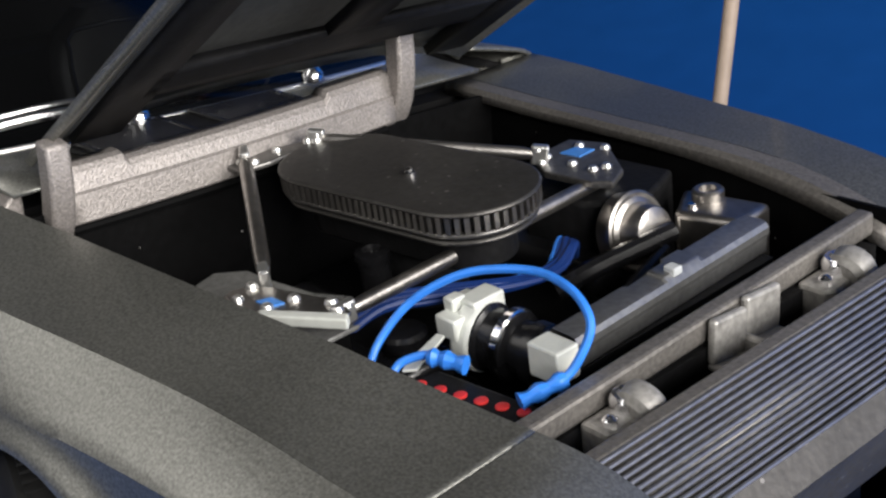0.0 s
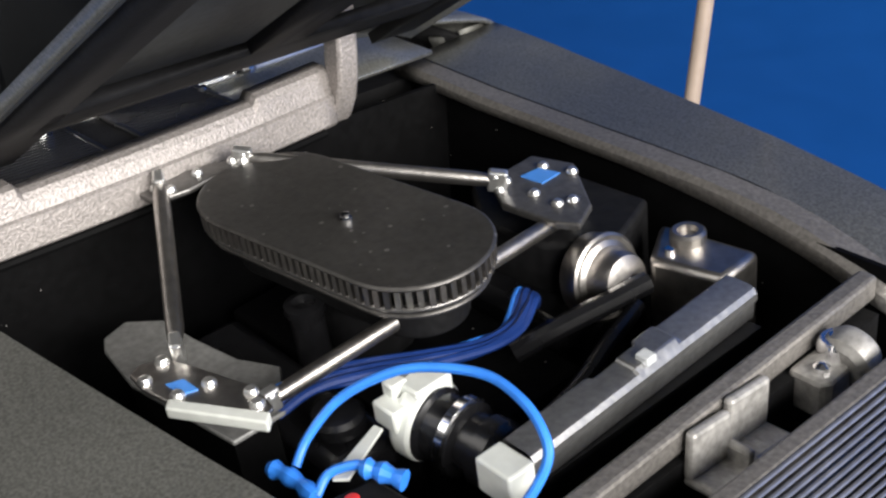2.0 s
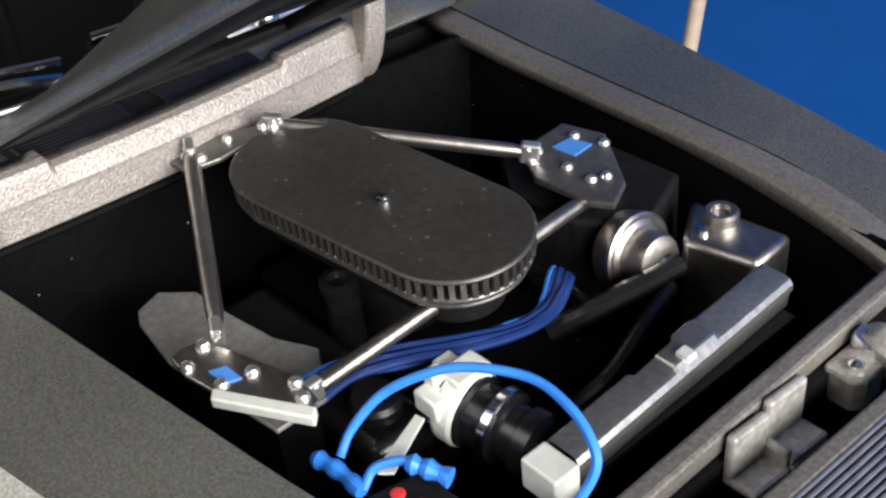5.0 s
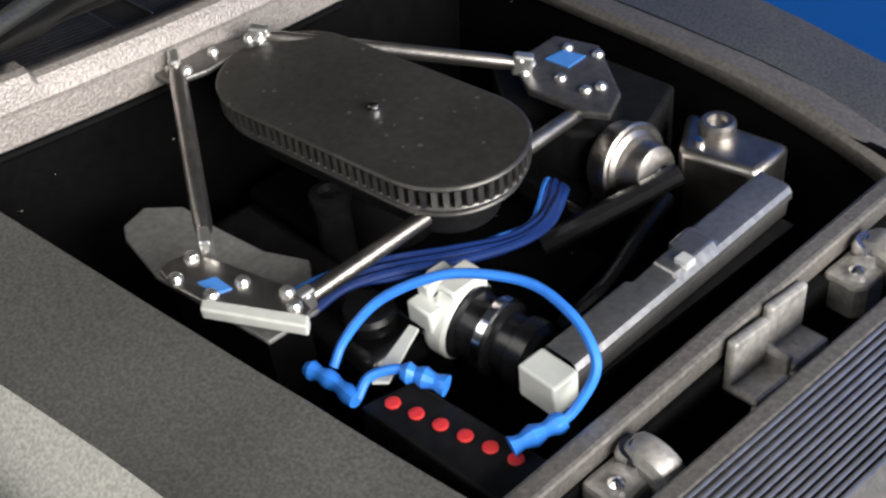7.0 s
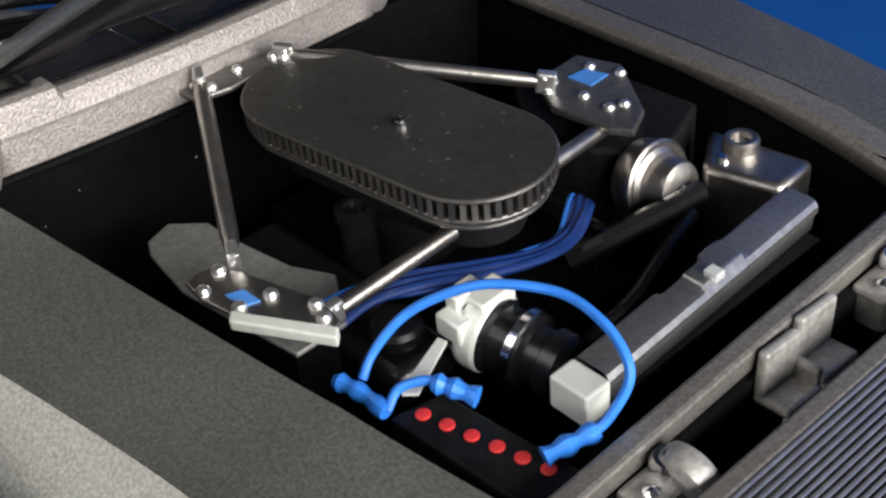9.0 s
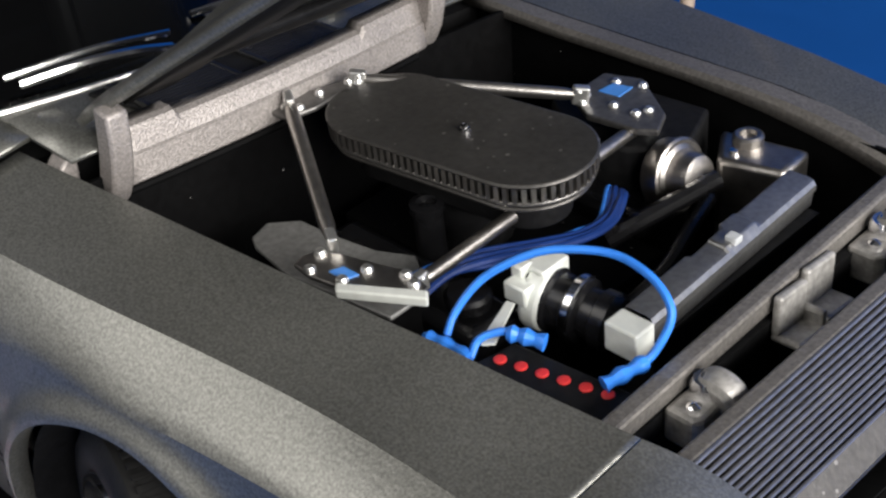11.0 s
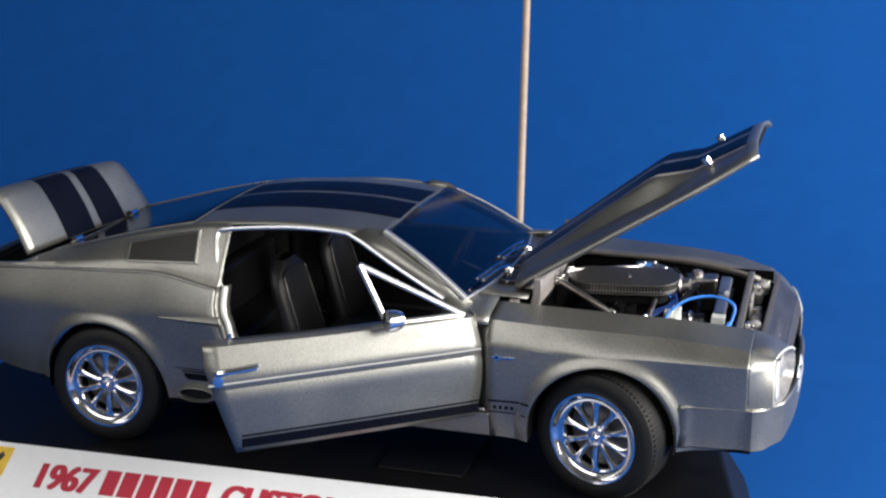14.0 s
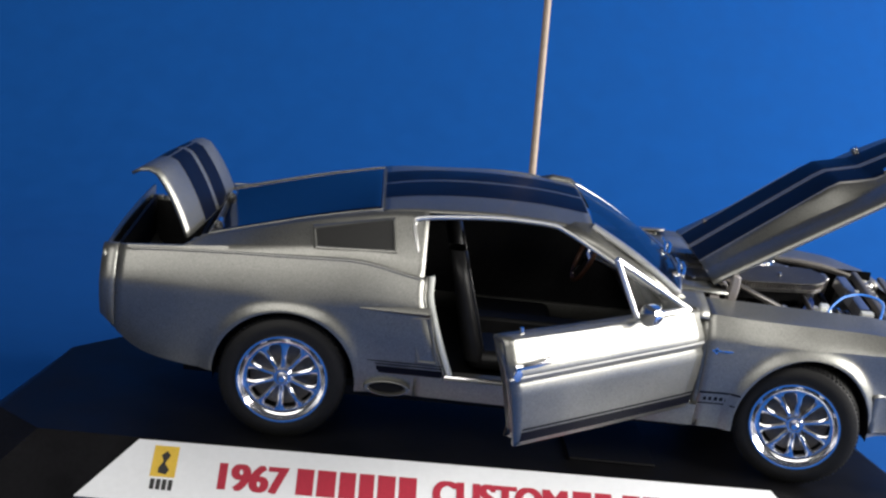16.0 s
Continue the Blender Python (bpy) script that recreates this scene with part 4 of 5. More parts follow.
def seat(y):
    rows = []
    for k in np.linspace(0, 1, 12):
        w = 11.5 * (1 - 0.10 * k) * math.sqrt(max(0.0, 1 - max(0.0, (k - 0.72) / 0.30) ** 2)) + 0.6
        cx, cz = -20 - 8.5 * k, 23 + 32 * k
        d = 3.4 - 0.8 * k
        rows.append([(cx + d * math.sin(a) * (1.0 + 0.35 * math.cos(a) ** 2), y + w * math.copysign(abs(math.cos(a)) ** 0.6, math.cos(a)), cz) for a in np.linspace(0, 2 * math.pi, 29)[:-1]])
    o = part("seat_back", grid([r + r[:1] for r in rows]), VINYL, car, "black vinyl bucket seat", angle=60)
    part("seat_piping", tube([(rows[k][4][0] + 0.2, rows[k][4][1], rows[k][4][2]) for k in range(11)] + [(rows[k][10][0] + 0.2, rows[k][10][1], rows[k][10][2]) for k in range(10, -1, -1)], 0.4, 6, 2), BLACKGLOSS, o)
    part("seat_cushion", box(-22, 8, y - 11, y + 11, 20, 26), VINYL, o, bevel=2.5)


seat(-19)
seat(19)
part("rear_seat", join(box(-58, -40, -34, 34, 20, 30), box(-60, -54, -34, 34, 28, 46)), VINYL, car, "black rear bench", bevel=2)
part("console", box(-20, 36, -4, 4, 17, 29), BLACK, car, bevel=1)
part("dashboard", box(28, 42, -39, 39, 38, 49.5), VINYL, car, "black padded dashboard", bevel=2)
SW = Matrix.Translation((17, 19, 47)) @ Matrix.Rotation(radians(-68), 4, "Y")
ring = [SW @ Vector((9.6 * math.cos(a), 9.6 * math.sin(a), 0)) for a in np.linspace(0, 2 * math.pi, 25)]
wheel_ob = part("steering_wheel", tube(ring, 0.75, 8, 2), mat("wood_rim", (0.07, 0.03, 0.016), 0.35, 0, 400, 0.2), car, "wood-rimmed steering wheel")
part("spoke", join(*[rod(SW @ Vector((0, 0, -0.5)), SW @ Vector((9 * math.cos(a), 9 * math.sin(a), 0)), 0.8, 8) for a in (0.4, 2.7, 4.7)], rod(SW @ Vector((0, 0, 0)), SW @ Vector((0, 0, -14)), 1.0)), CHROME, wheel_ob)
part("rear_mirror", box(6, 8, -6, 6, 64, 67), BLACK, car, bevel=0.6)

# Wheels.


def build_wheel(m):
    """Axis along -y, outer face towards -y, centre at the origin."""
    r = Matrix.Rotation(math.pi / 2, 4, "X")
    ty = part("wheel", lathe([(12.6, -5.5), (13.4, -6.4), (16.4, -6.6), (17.8, -5.6), (18.25, -4), (18.35, 0), (18.25, 4.0), (17.8, 5.8), (16.4, 6.8), (14.4, 6.9), (13.4, 6.5), (13.0, 5.5), (12.4, 5.5), (12.4, -5.5), (12.6, -5.5)], 64, r), RUBBER, car, "low-profile black tyre on a polished ten-spoke rim")
    blocks = []
    for k in range(80):
        a = 2 * math.pi * k / 80
        bm = box(-0.3, 0.3, -5.2, 5.4, 18.1, 18.42)
        bmesh.ops.transform(bm, matrix=Matrix.Rotation(a, 4, "Y"), verts=bm.verts)
        blocks.append(bm)
    tread = part("tread", join(*blocks), RUBBER, ty, smooth=False)
    tagged(tread, kind="stuff")
    rim = part("rim", lathe([(12.4, -5), (12.6, 5.2), (13.3, 6.6), (13.1, 7.1), (12.5, 7.1), (11.9, 6.4), (11.5, 5.7), (10.9, 5.3), (10.2, 5.2), (9.9, 4.8), (9.9, 3.4), (10.6, 2.6), (10.9, -4), (11.2, -5)], 56, r), CHROME, ty, "polished rim")
    sp = []
    for k in range(10):
        a = 2 * math.pi * (k + 0.5) / 10
        prof = [(2.2, 0.75, 4.8), (4.0, 0.72, 5.4), (6.5, 0.75, 5.5), (8.4, 0.85, 5.4), (9.4, 1.2, 5.3), (10.1, 2.2, 5.2)]
        rows = []
        for rr, w, h in prof:
            rows.append([(rr, -w, h - 1.6), (rr, -w, h - 0.4), (rr, -w * 0.4, h), (rr, w * 0.4, h), (rr, w, h - 0.4), (rr, w, h - 1.6)])
        bm = grid(rows)
        bmesh.ops.transform(bm, matrix=r @ Matrix.Rotation(a, 4, "Z"), verts=bm.verts)
        sp.append(part("spoke", bm, CHROME, ty))
    part("hub", lathe([(3.4, 2), (3.2, 4.4), (2.4, 5.2), (1.7, 5.3), (1.5, 6.4), (0.9, 7.0), (0, 7.1)], 24, r), CHROME, ty)
    part("brake_disc", lathe([(0, 0.6), (9.6, 0.6), (9.8, 0), (0, 0)], 32, r), DARKSTEEL, ty)
    part("back_plate", lathe([(0, -2), (11, -2), (11, -3), (0, -3)], 24, r), BLACK, ty)
    for o in (ty,):
        o.matrix_basis = m
    return ty


w0 = build_wheel(pose(-WX * MM, -0.0415, WZ * MM))


def copy_wheel(m):
    made = {}
    for o in (w0, *w0.children_recursive):
        made[o] = o.copy()
        scene.collection.objects.link(made[o])
        made[o].parent = made.get(o.parent, o.parent)
    made[w0].matrix_basis = m
    return made[w0]


copy_wheel(pose(WX * MM, -0.0408, WZ * MM, 0, 0, -17))
copy_wheel(pose(-WX * MM, 0.0415, WZ * MM, 0, 20, 180))
copy_wheel(pose(WX * MM, 0.0385, WZ * MM, 0, 8, 163))
for wx in (-WX, WX):
    part("axle", rod((wx, -36, WZ), (wx, 36, WZ), 2), BLACK, car)

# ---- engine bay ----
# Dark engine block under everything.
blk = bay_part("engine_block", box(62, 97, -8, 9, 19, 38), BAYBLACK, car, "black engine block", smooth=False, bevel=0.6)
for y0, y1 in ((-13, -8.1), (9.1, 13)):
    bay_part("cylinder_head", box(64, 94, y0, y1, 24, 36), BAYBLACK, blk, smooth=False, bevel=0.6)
bay_part("carburettor", lathe([(0, 0), (5, 0), (5, 8), (0, 8)], 18, Matrix.Translation((77, -1, 38))), BLACK, blk)
bay_part("valve_cover", box(66, 93, -17, -9.5, 36, 40), BLACKGLOSS, blk, bevel=1.2)
bay_part("valve_cover", box(66, 93, 9.5, 17, 36, 40), BLACKGLOSS, blk, bevel=1.2)


def stadium(c1, c2, r, n=20):
    a0 = math.atan2(c2[1] - c1[1], c2[0] - c1[0])
    p = [(c2[0] + r * math.cos(a0 + t), c2[1] + r * math.sin(a0 + t)) for t in np.linspace(-math.pi / 2, math.pi / 2, n)]
    return p + [(c1[0] + r * math.cos(a0 + t), c1[1] + r * math.sin(a0 + t)) for t in np.linspace(math.pi / 2, 3 * math.pi / 2, n)]


C1, C2 = (68.2, -3.3), (86.8, -0.9)
ac = bay_part("air_cleaner", slab(stadium(C1, C2, 7.45), 51.7, 52.2), LID, car, "oval dark grey air cleaner with a finned rim", bevel=0.35)
bay_part("base", slab(stadium(C1, C2, 7.2), 49.5, 50.0), DARKSTEEL, ac, "thin dark metal base ring", bevel=0.2)
bay_part("base_ring", slab(stadium(C1, C2, 6.8), 48.6, 49.1), LID, ac, bevel=0.25)
bay_part("neck", slab(stadium(C1, C2, 4.4), 44.9, 48.6), BLACK, ac, bevel=0.25)
bay_part("filter", slab(stadium(C1, C2, 6.55), 48.9, 51.8), BLACK, ac)
rim = stadium(C1, C2, 7.0, 24)
pts = [Vector((*p, 0)) for p in rim]
per = []
for k in range(len(pts)):
    a, b = pts[k], pts[(k + 1) % len(pts)]
    for j in range(max(1, round((b - a).length / 0.95))):
        per.append(a.lerp(b, j / max(1, round((b - a).length / 0.95))))
for k, p in enumerate(per):
    q = per[(k + 1) % len(per)]
    an = math.atan2(q.y - p.y, q.x - p.x)
    bay_part("fin", slab([(-0.26, -0.3), (0.26, -0.3), (0.26, 0.3), (-0.26, 0.3)], 50.0, 51.7, Matrix.Translation((p.x, p.y, 0)) @ Matrix.Rotation(an, 4, "Z")), STEEL, ac, smooth=False)
bay_part("stud", lathe([(0.6, 0), (0.6, 0.2), (0.4, 0.3), (0.4, 0.6), (0, 0.7)], 12, Matrix.Translation((79.0, -2.3, 52.2))), CHROME, ac, "chrome stud")


def rivet(p, r, parent):
    return bay_part("rivet", lathe([(r * 1.15, 0), (r * 1.1, 0.22), (r * 0.75, 0.48), (0, 0.58)], 10, Matrix.Translation(p)), BRIGHT, parent)


# Shock tower plates, near and far, with their braces.
TOW = [(67.2, -24.1), (65.4, -23.2), (64.5, -20.3), (67.3, -17.6), (72.4, -17.2), (78.4, -16.2), (82.4, -14.2), (88, -17.5), (88, -23), (74, -25)]
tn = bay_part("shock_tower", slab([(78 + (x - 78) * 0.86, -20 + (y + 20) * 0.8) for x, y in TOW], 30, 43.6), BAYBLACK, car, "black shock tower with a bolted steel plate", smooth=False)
bay_part("tower_top", slab(TOW, 43.7, 44.2), TOWER, tn, "dark grey tower top", bevel=0.15)
pn = bay_part("plate", slab([(76.5, -24.6), (77.0, -25.9), (79.8, -26.2), (84.0, -25.4), (91.0, -21.0), (90.6, -19.8), (87.4, -19.2), (83.6, -20.4), (79.6, -21.6), (77.2, -22.6)], 46.9, 47.4), STEEL, tn, "brushed steel plate", smooth=False, bevel=0.2)
bay_part("flange", slab([(83.2, -25.5), (84.2, -26.4), (92.4, -21.6), (91.4, -20.6)], 46.7, 47.8), SILVER, tn, smooth=False, bevel=0.2)
for p in ((79.2, -25.5, 47.4), (83.2, -24.6, 47.4), (83.8, -21.8, 47.4), (77.9, -23.0, 47.4), (87.6, -20.0, 47.4), (89.4, -20.6, 47.4)):
    rivet(p, 0.62, pn)
bay_part("decal", slab([(81.0, -24.5), (83.3, -24.3), (83.8, -22.9), (81.6, -23.0)], 47.4, 47.52), BLUECHIP, pn, "blue decal", smooth=False)
tf = bay_part("shock_tower", slab([(73.5, 17), (75, 25), (90, 26), (93, 18), (88, 13.5), (80, 12.5)], 30, 45.2), BLACK, car, "black shock tower with a bolted steel plate", bevel=0.5)
pf = bay_part("plate", slab([(77.4, 16.4), (77.2, 22.6), (81.9, 24.0), (89.0, 19.1), (90.6, 15.8), (88.6, 14.6), (81.9, 13.9)], 46.6, 47.4), DARKSTEEL, tf, "dark steel plate", smooth=False, bevel=0.2)
for p in ((79.9, 21.6, 47.3), (83.0, 22.6, 47.3), (83.1, 17.2, 47.3), (87.0, 18.6, 47.3), (79.0, 17.2, 47.3), (79.8, 15.6, 47.3), (86.3, 17.2, 47.3)):
    rivet(p, 0.55, pf)
bay_part("decal", slab([(79.6, 18.7), (79.9, 21.0), (82.3, 21.6), (82.4, 19.0)], 47.4, 47.52), BLUECHIP, pf, "blue decal", smooth=False)
fp = bay_part("brace_plate", slab([(57.0, -12.6), (56.2, -10.5), (59.8, -1.4), (62.4, -1.0), (63.0, -3.0), (61.2, -5.2), (61.4, -8.6), (60.6, -12.2)], 51.6, 52.2), DARKSTEEL, car, "dark brace plate on the firewall", smooth=False, bevel=0.2)
for p in ((58.6, -10.9, 52.2), (60.2, -10.0, 52.2), (59.4, -6.4, 52.2), (61.2, -2.0, 52.2), (60.2, -2.6, 52.2)):
    rivet(p, 0.5, fp)


def brace(a, b, r):
    a, b = Vector(a), Vector(b)
    d = (b - a).normalized()
    o = bay_part("strut_brace", lathe([(0, 0), (r * 0.8, 0), (r, 1.4), (r, (b - a).length - 1.4), (r * 0.8, (b - a).length), (0, (b - a).length)], 12, axis_matrix(a, b)), STEEL, car, "slim steel strut brace")
    for p, s in ((a, 1), (b, -1)):
        bay_part("clevis", box(-1.0, 1.0, -1.1, 1.1, -0.55, 0.55), BRIGHT, o, smooth=False, bevel=0.25, m=axis_matrix(p - d * s * 0.8, p + d * s) @ Matrix.Rotation(math.pi / 2, 4, "Y"))
        rivet(p - d * s * 0.6 + Vector((0, 0, 0.45)), 0.6, o)
    return o


brace((61.4, -1.2, 52.3), (78.9, 15.2, 48.4), 0.72)
brace((59.4, -10.7, 52.5), (77.2, -20.9, 48.2), 0.85)
brace((88.3, -18.2, 46.3), (87.0, 18.0, 46.3), 0.8)

# Brake booster, bottle and radiator.
BX = Matrix.Translation((93.0, 16.4, 42.2)) @ Matrix.Rotation(radians(78), 4, "Y") @ Matrix.Scale(0.86, 4)
bo = bay_part("brake_booster", lathe([(0, -3.4), (4.0, -3.2), (4.7, -2.4), (4.8, -0.6), (5.0, -0.4), (5.0, 0.2), (4.7, 0.4), (4.2, 0.3), (3.6, 0.6), (3.4, 1.2), (3.3, 2.6), (3.0, 3.3), (2.2, 3.6), (0, 3.8)], 32, BX), STEEL, car, "round grey metal brake booster")
bay_part("tip", lathe([(0.7, 3.6), (0.7, 4.3), (0.4, 4.6), (0, 4.6)], 12, BX), CHROME, bo)
bay_part("hose", tube([(97.2, 17.5, 42.8), (96.2, 13.0, 42.4), (94.6, 8.0, 41.6), (92.5, 4.5, 40)], 1.1, 10), BLACKGLOSS, car, "black rubber hose")
bay_part("hose", tube([(97.8, 15.5, 41.6), (99.2, 10.0, 41.0), (100.2, 4.5, 39.5), (99.0, 0, 37)], 0.8, 10), BLACKGLOSS, car, "black rubber hose")
bt = bay_part("coolant_bottle", slab([(92.4, 24.9), (103.0, 26.6), (103.3, 20.9), (95.9, 19.2)], 33, 44.0), STEEL, car, "grey metal coolant bottle with a round filler", bevel=0.7)
bay_part("filler", lathe([(1.75, 0), (1.75, 0.9), (1.45, 1.15), (1.0, 1.1), (0.9, 0.6), (0, 0.5)], 20, Matrix.Translation((96.6, 24.0, 44.0))), STEEL, bt)
bay_part("screw", lathe([(0.5, 0), (0.5, 0.35), (0, 0.45)], 10, Matrix.Translation((96.6, 21.4, 44.0))), CHROME, bt)
bar = [(105.8, 44.0), (105.8, 45.5), (106.0, 45.7), (108.4, 45.7), (108.9, 45.55), (109.25, 45.1), (109.3, 44.5), (109.0, 44.0), (108.9, 42.4), (105.6, 42.0)]
rad = bay_part("radiator", box(105.5, 109, -8.5, 19, 24, 42.4), BLACK, car, "black radiator with a grey metal top tank", angle=20)
bm = grid([[(x - 0.045 * (y + 9) + (0.5 if k < 3 and 1.0 < y < 6.5 else 0), y, z + 0.35 * (k in (1, 2, 3) and 4.0 < y < 9.5)) for k, (x, z) in enumerate(bar)] for y in (-8.8, 0, 0.9, 1.2, 3.8, 4.2, 6.4, 6.7, 9.2, 9.7, 19.6)], True)
bay_part("top_tank", bm, TANK, rad, "grey metal top tank", angle=20, bevel=0.25)
bay_part("end_cap", box(105.6, 109.5, -11.7, -8.9, 42.2, 45.5), SILVER, rad, "silver end block", smooth=False, bevel=0.25)
bay_part("filler", box(107.0, 108.4, 5.0, 6.2, 45.7, 46.5), MARKER, rad, smooth=False, bevel=0.15)
for k in range(14):
    bay_part("fin", box(105.35, 105.5, -7.8 + k * 1.9, -6.9 + k * 1.9, 25, 42), DARKSTEEL, rad, smooth=False)

# Battery, pump drum and small metal bits.
bat = bay_part("battery", slab([(97.6, -21.6), (113.2, -20.6), (112.6, -15.0), (98.6, -16.6)], 31, 42.6), BLACK, car, "black battery with six red caps", bevel=0.4)
for k in range(6):
    x, y = 99.4 + k * 2.2, -19.5 + k * 0.54
    bay_part("cap", lathe([(0.66, 0), (0.66, 0.12), (0.54, 0.2), (0, 0.2)], 14, Matrix.Translation((x, y, 42.6))), RED, bat, "red battery cap")
DR = axis_matrix((93.2, -8.6, 41.6), (104.6, -6.6, 40.8))
dr = bay_part("pump_drum", lathe([(0, 0), (3.2, 0.2), (3.4, 1.0), (3.4, 3.2), (3.0, 3.5), (3.0, 5.0), (3.4, 5.2), (3.4, 6.6), (2.7, 6.9), (2.7, 8.2), (3.1, 8.4), (3.1, 9.8), (2.6, 10.4), (1.6, 10.6), (1.4, 10.2), (0, 10.2)], 28, DR), BLACKGLOSS, car, "black drum with a silver clamp")
bay_part("clamp", join(lathe([(3.5, 0.8), (3.7, 1.0), (3.7, 2.8), (3.5, 3.0)], 28, DR), box(92.8, 95.8, -12.0, -9.4, 42.2, 44.4), box(93.4, 96.2, -9.6, -5.6, 43.6, 45.4), box(92.6, 94.2, -10.6, -8.8, 43.8, 45.6), box(91.4, 93.0, -8.6, -6.4, 43.2, 44.6)), SILVER, dr, "silver metal clamp", bevel=0.3)
bay_part("band", lathe([(3.4, 5.3), (3.6, 5.45), (3.6, 6.2), (3.4, 6.35)], 28, DR), CHROME, dr)
bay_part("metal_tab", slab([(94.2, -13.0), (95.2, -12.8), (97.4, -17.4), (98.0, -18.6), (97.0, -19.6), (96.2, -18.4)], 43.0, 43.3), SILVER, car, "bent silver tab", smooth=False, bevel=0.1)
bay_part("filler_cap", lathe([(0, 0), (2.5, 0), (2.6, 1.2), (2.2, 1.6), (0, 1.7)], 20, Matrix.Translation((89.0, -13.4, 40.6))), BLACKGLOSS, car, "black round filler cap")
bay_part("distributor", lathe([(1.7, -8), (1.7, -1.0), (2.0, -0.9), (2.0, 0), (1.2, 0.2), (1.0, -0.5), (0, -0.5)], 18, Matrix.Translation((77.6, -7.8, 45.4))), BLACKGLOSS, car, "dark metal cylinder")

# Blue leads.
w = bay_part("ignition_lead", tube([(93.2, -20.5, 43.0), (92.7, -18.6, 44.5), (93.6, -15.7, 47.0), (96.0, -13.0, 49.0), (98.8, -10.5, 50.0), (103.5, -8.1, 50.3), (107.8, -8.1, 50.0), (110.8, -8.9, 49.0), (111.9, -9.8, 47.5), (111.6, -11.7, 45.0), (111.1, -13.2, 44.0)], 0.42, 10, 6), WIRE, car, "looped bright blue rubber lead")
bay_part("boot", tube([(91.7, -22.1, 43.0), (93.0, -21.8, 43.1), (95.0, -21.5, 43.0), (97.4, -21.6, 43.0)], 0.8, 10, 4, lambda t: 0.75 + 0.35 * math.sin(t * 9) ** 2), WIRE, w)
bay_part("boot", tube([(111.3, -12.4, 44.2), (110.5, -14.4, 43.7), (109.7, -16.6, 43.3)], 0.85, 10, 5, lambda t: 0.7 + 0.4 * math.sin(t * 7 + 0.5) ** 2), WIRE, w)
w = bay_part("ignition_lead", tube([(97.3, -21.4, 43.0), (97.0, -19.7, 44.0), (98.3, -17.9, 44.5), (99.4, -17.4, 44.4)], 0.42, 10, 6), WIRE, car, "short bright blue rubber lead")
bay_part("boot", tube([(98.8, -17.7, 44.4), (100.1, -17.0, 44.3), (102.2, -16.1, 44.0)], 0.85, 10, 5, lambda t: 0.75 + 0.35 * math.sin(t * 8) ** 2), WIRE, w)
rnd = random.Random(4)
for k in range(8):
    a, b, c = (rnd.uniform(-0.8, 0.8) for _ in range(3))
    line = [(84.0 + 0.5 * k, -19.6 + 0.2 * k + 0.2 * a, 43.6 + 0.25 * c), (85.4 + 0.4 * k, -14.6 + a, 44.6 + 0.4 * b), (87.2 + 0.4 * k, -9.8 + b, 44.2 + 0.5 * c), (89.8 + 0.3 * k, -4.8 + a, 43.4 + 0.5 * b), (91.6 + 0.25 * k, 0.6 + c, 42.8), (91.8 + 0.2 * k, 4.8 + b, 42.6 + 0.5 * a), (89.8 + 0.3 * k, 8.2 + 0.3 * a, 43.6), (88.4 + 0.2 * k, 10 + 0.3 * b, 41)]
    bay_part("ignition_lead", tube(line, 0.42, 8, 5), WIRE if k < 1 else WIRESHADE, car, "blue ignition lead in a bundle mostly coloured as shaded")

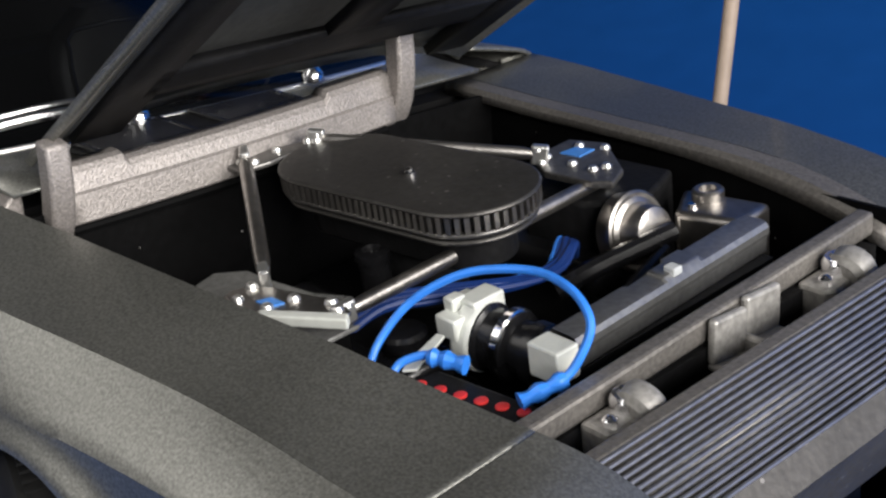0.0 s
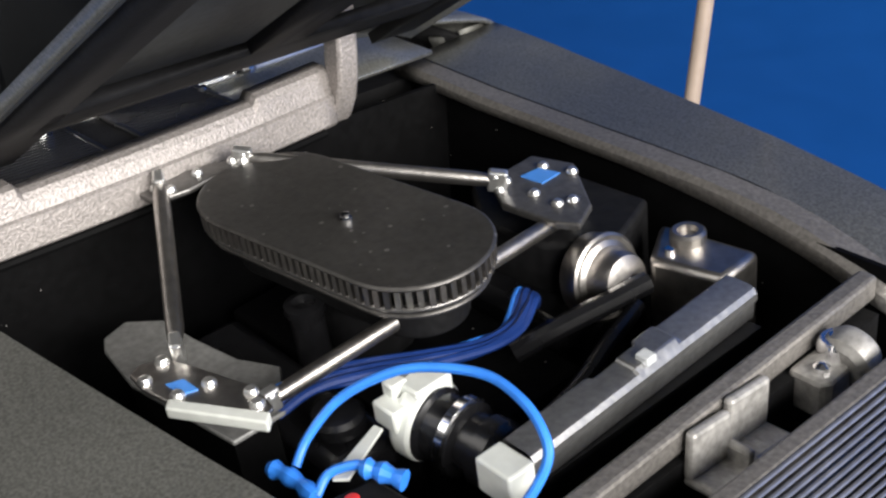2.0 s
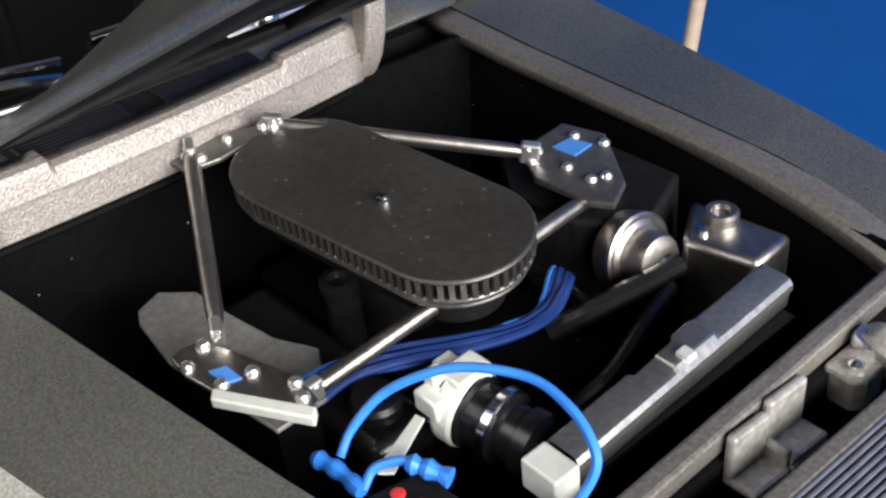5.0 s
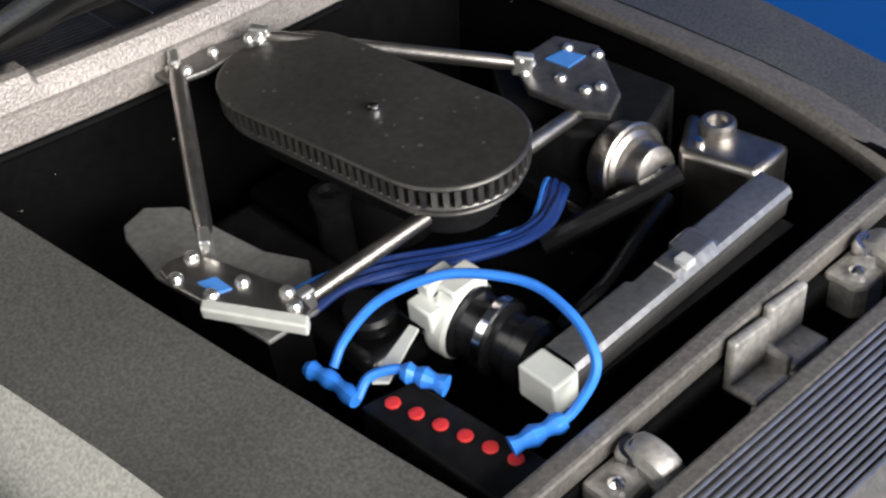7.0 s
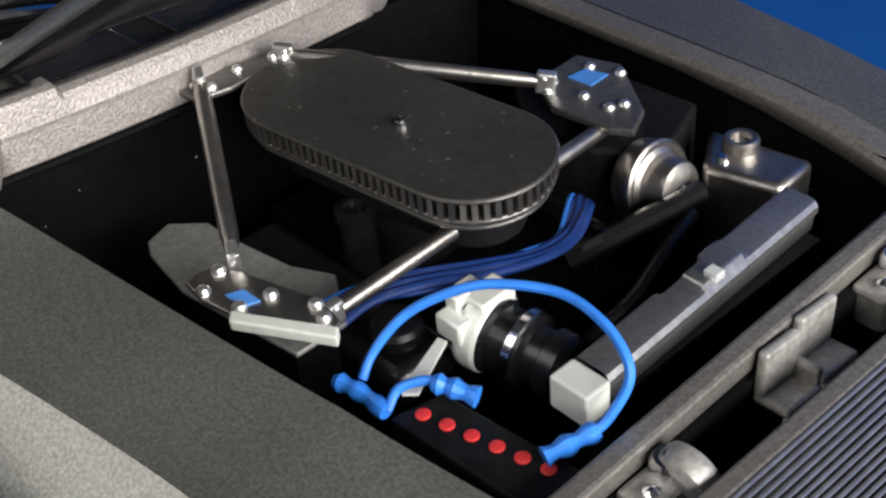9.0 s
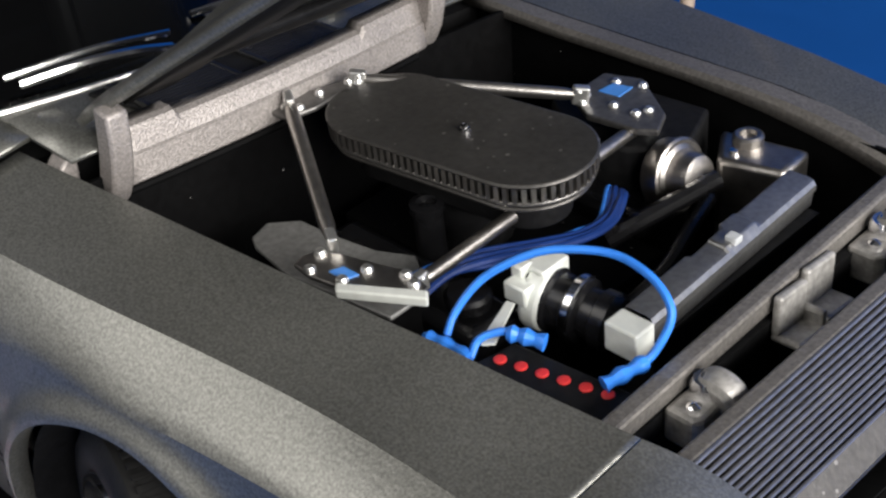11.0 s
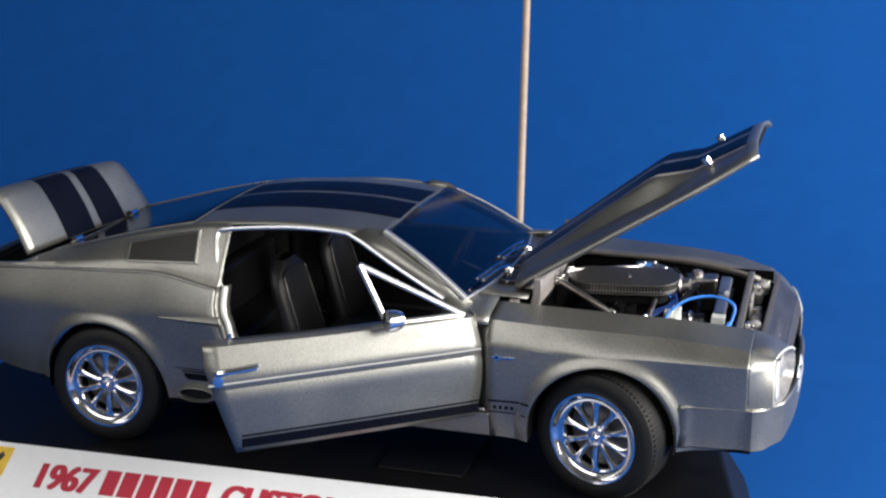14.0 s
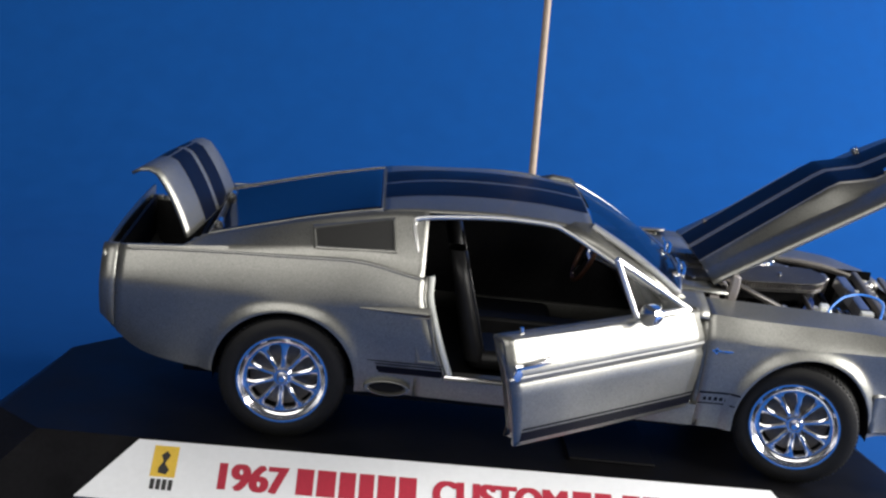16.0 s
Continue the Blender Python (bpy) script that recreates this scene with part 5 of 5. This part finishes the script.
# Radiator support and what sits before it.
sup = bay_part("radiator_support", slab([(113.4, -22.4), (115.4, -22.2), (113.9, 28.6), (112.0, 28.6)], 42.4, 44.8), SUPPORT, car, "dark grey radiator support panel", smooth=False, bevel=0.4)
bay_part("lower_panel", box(112.6, 115.2, -21, 27, 24, 42.2), BLACK, sup, smooth=False)
bay_part("tray", box(115.5, 126, -16, 20, 34, 34.8), BLACK, sup, smooth=False)
for y, x in ((-12.4, 117.2), (18.0, 116.4)):
    h = bay_part("horn", lathe([(0, -1.8), (1.9, -1.6), (2.5, -1.0), (2.5, 0.5), (2.2, 1.0), (1.5, 1.2), (0, 1.3)], 24, Matrix.Translation((x + 0.6, y + 2.4, 42.6)) @ Matrix.Rotation(radians(-75), 4, "X")), CAST, car, "dark cast horn on the support panel")
    bay_part("dome", lathe([(1.6, -1.5), (1.6, 0.4), (1.3, 0.8), (0.9, 0.8), (0.7, 0.5), (0.6, 1.1), (0, 1.2)], 20, Matrix.Translation((x - 0.4, y + 1.6, 43.4))), CHROME, h, "bright horn cap")
    bay_part("bracket", slab([(x - 2.0, y - 2.8), (x + 1.2, y - 2.8), (x + 1.8, y - 1.8), (x + 1.6, y + 1.2), (x - 2.0, y + 1.7)], 39.0, 42.8), CAST, h, smooth=False, bevel=0.5)
    bay_part("screw", lathe([(0.7, 0), (0.7, 0.4), (0.3, 0.7), (0, 0.75)], 10, Matrix.Translation((x + 0.2, y - 1.2, 42.8))), CHROME, h)
la = part("bonnet_latch", join(box(110.9, 111.8, 0.9, 5.4, 41.4, 45.6), box(110.9, 114.2, 0.9, 5.4, 40.8, 41.6), box(113.6, 114.4, 0.9, 5.4, 38.0, 41.0)), CAST, car, "stepped grey bonnet latch bracket", smooth=False, bevel=0.35)
part("step", join(box(110.7, 111.6, 5.5, 10.3, 42.0, 46.3), box(110.7, 114.1, 5.5, 10.3, 41.4, 42.3), box(113.4, 114.2, 5.5, 10.3, 38.4, 41.6)), CAST, la, smooth=False, bevel=0.35)
part("rib", box(111.4, 113.8, 5.0, 5.9, 41.2, 43.0), CAST, la, smooth=False, bevel=0.35)
bay_part("grille_rail", box(120.5, 122.2, -21.6, 26.5, 43.2, 44.4), SUPPORT, car, "flat grey rail behind the grille", smooth=False, bevel=0.3)
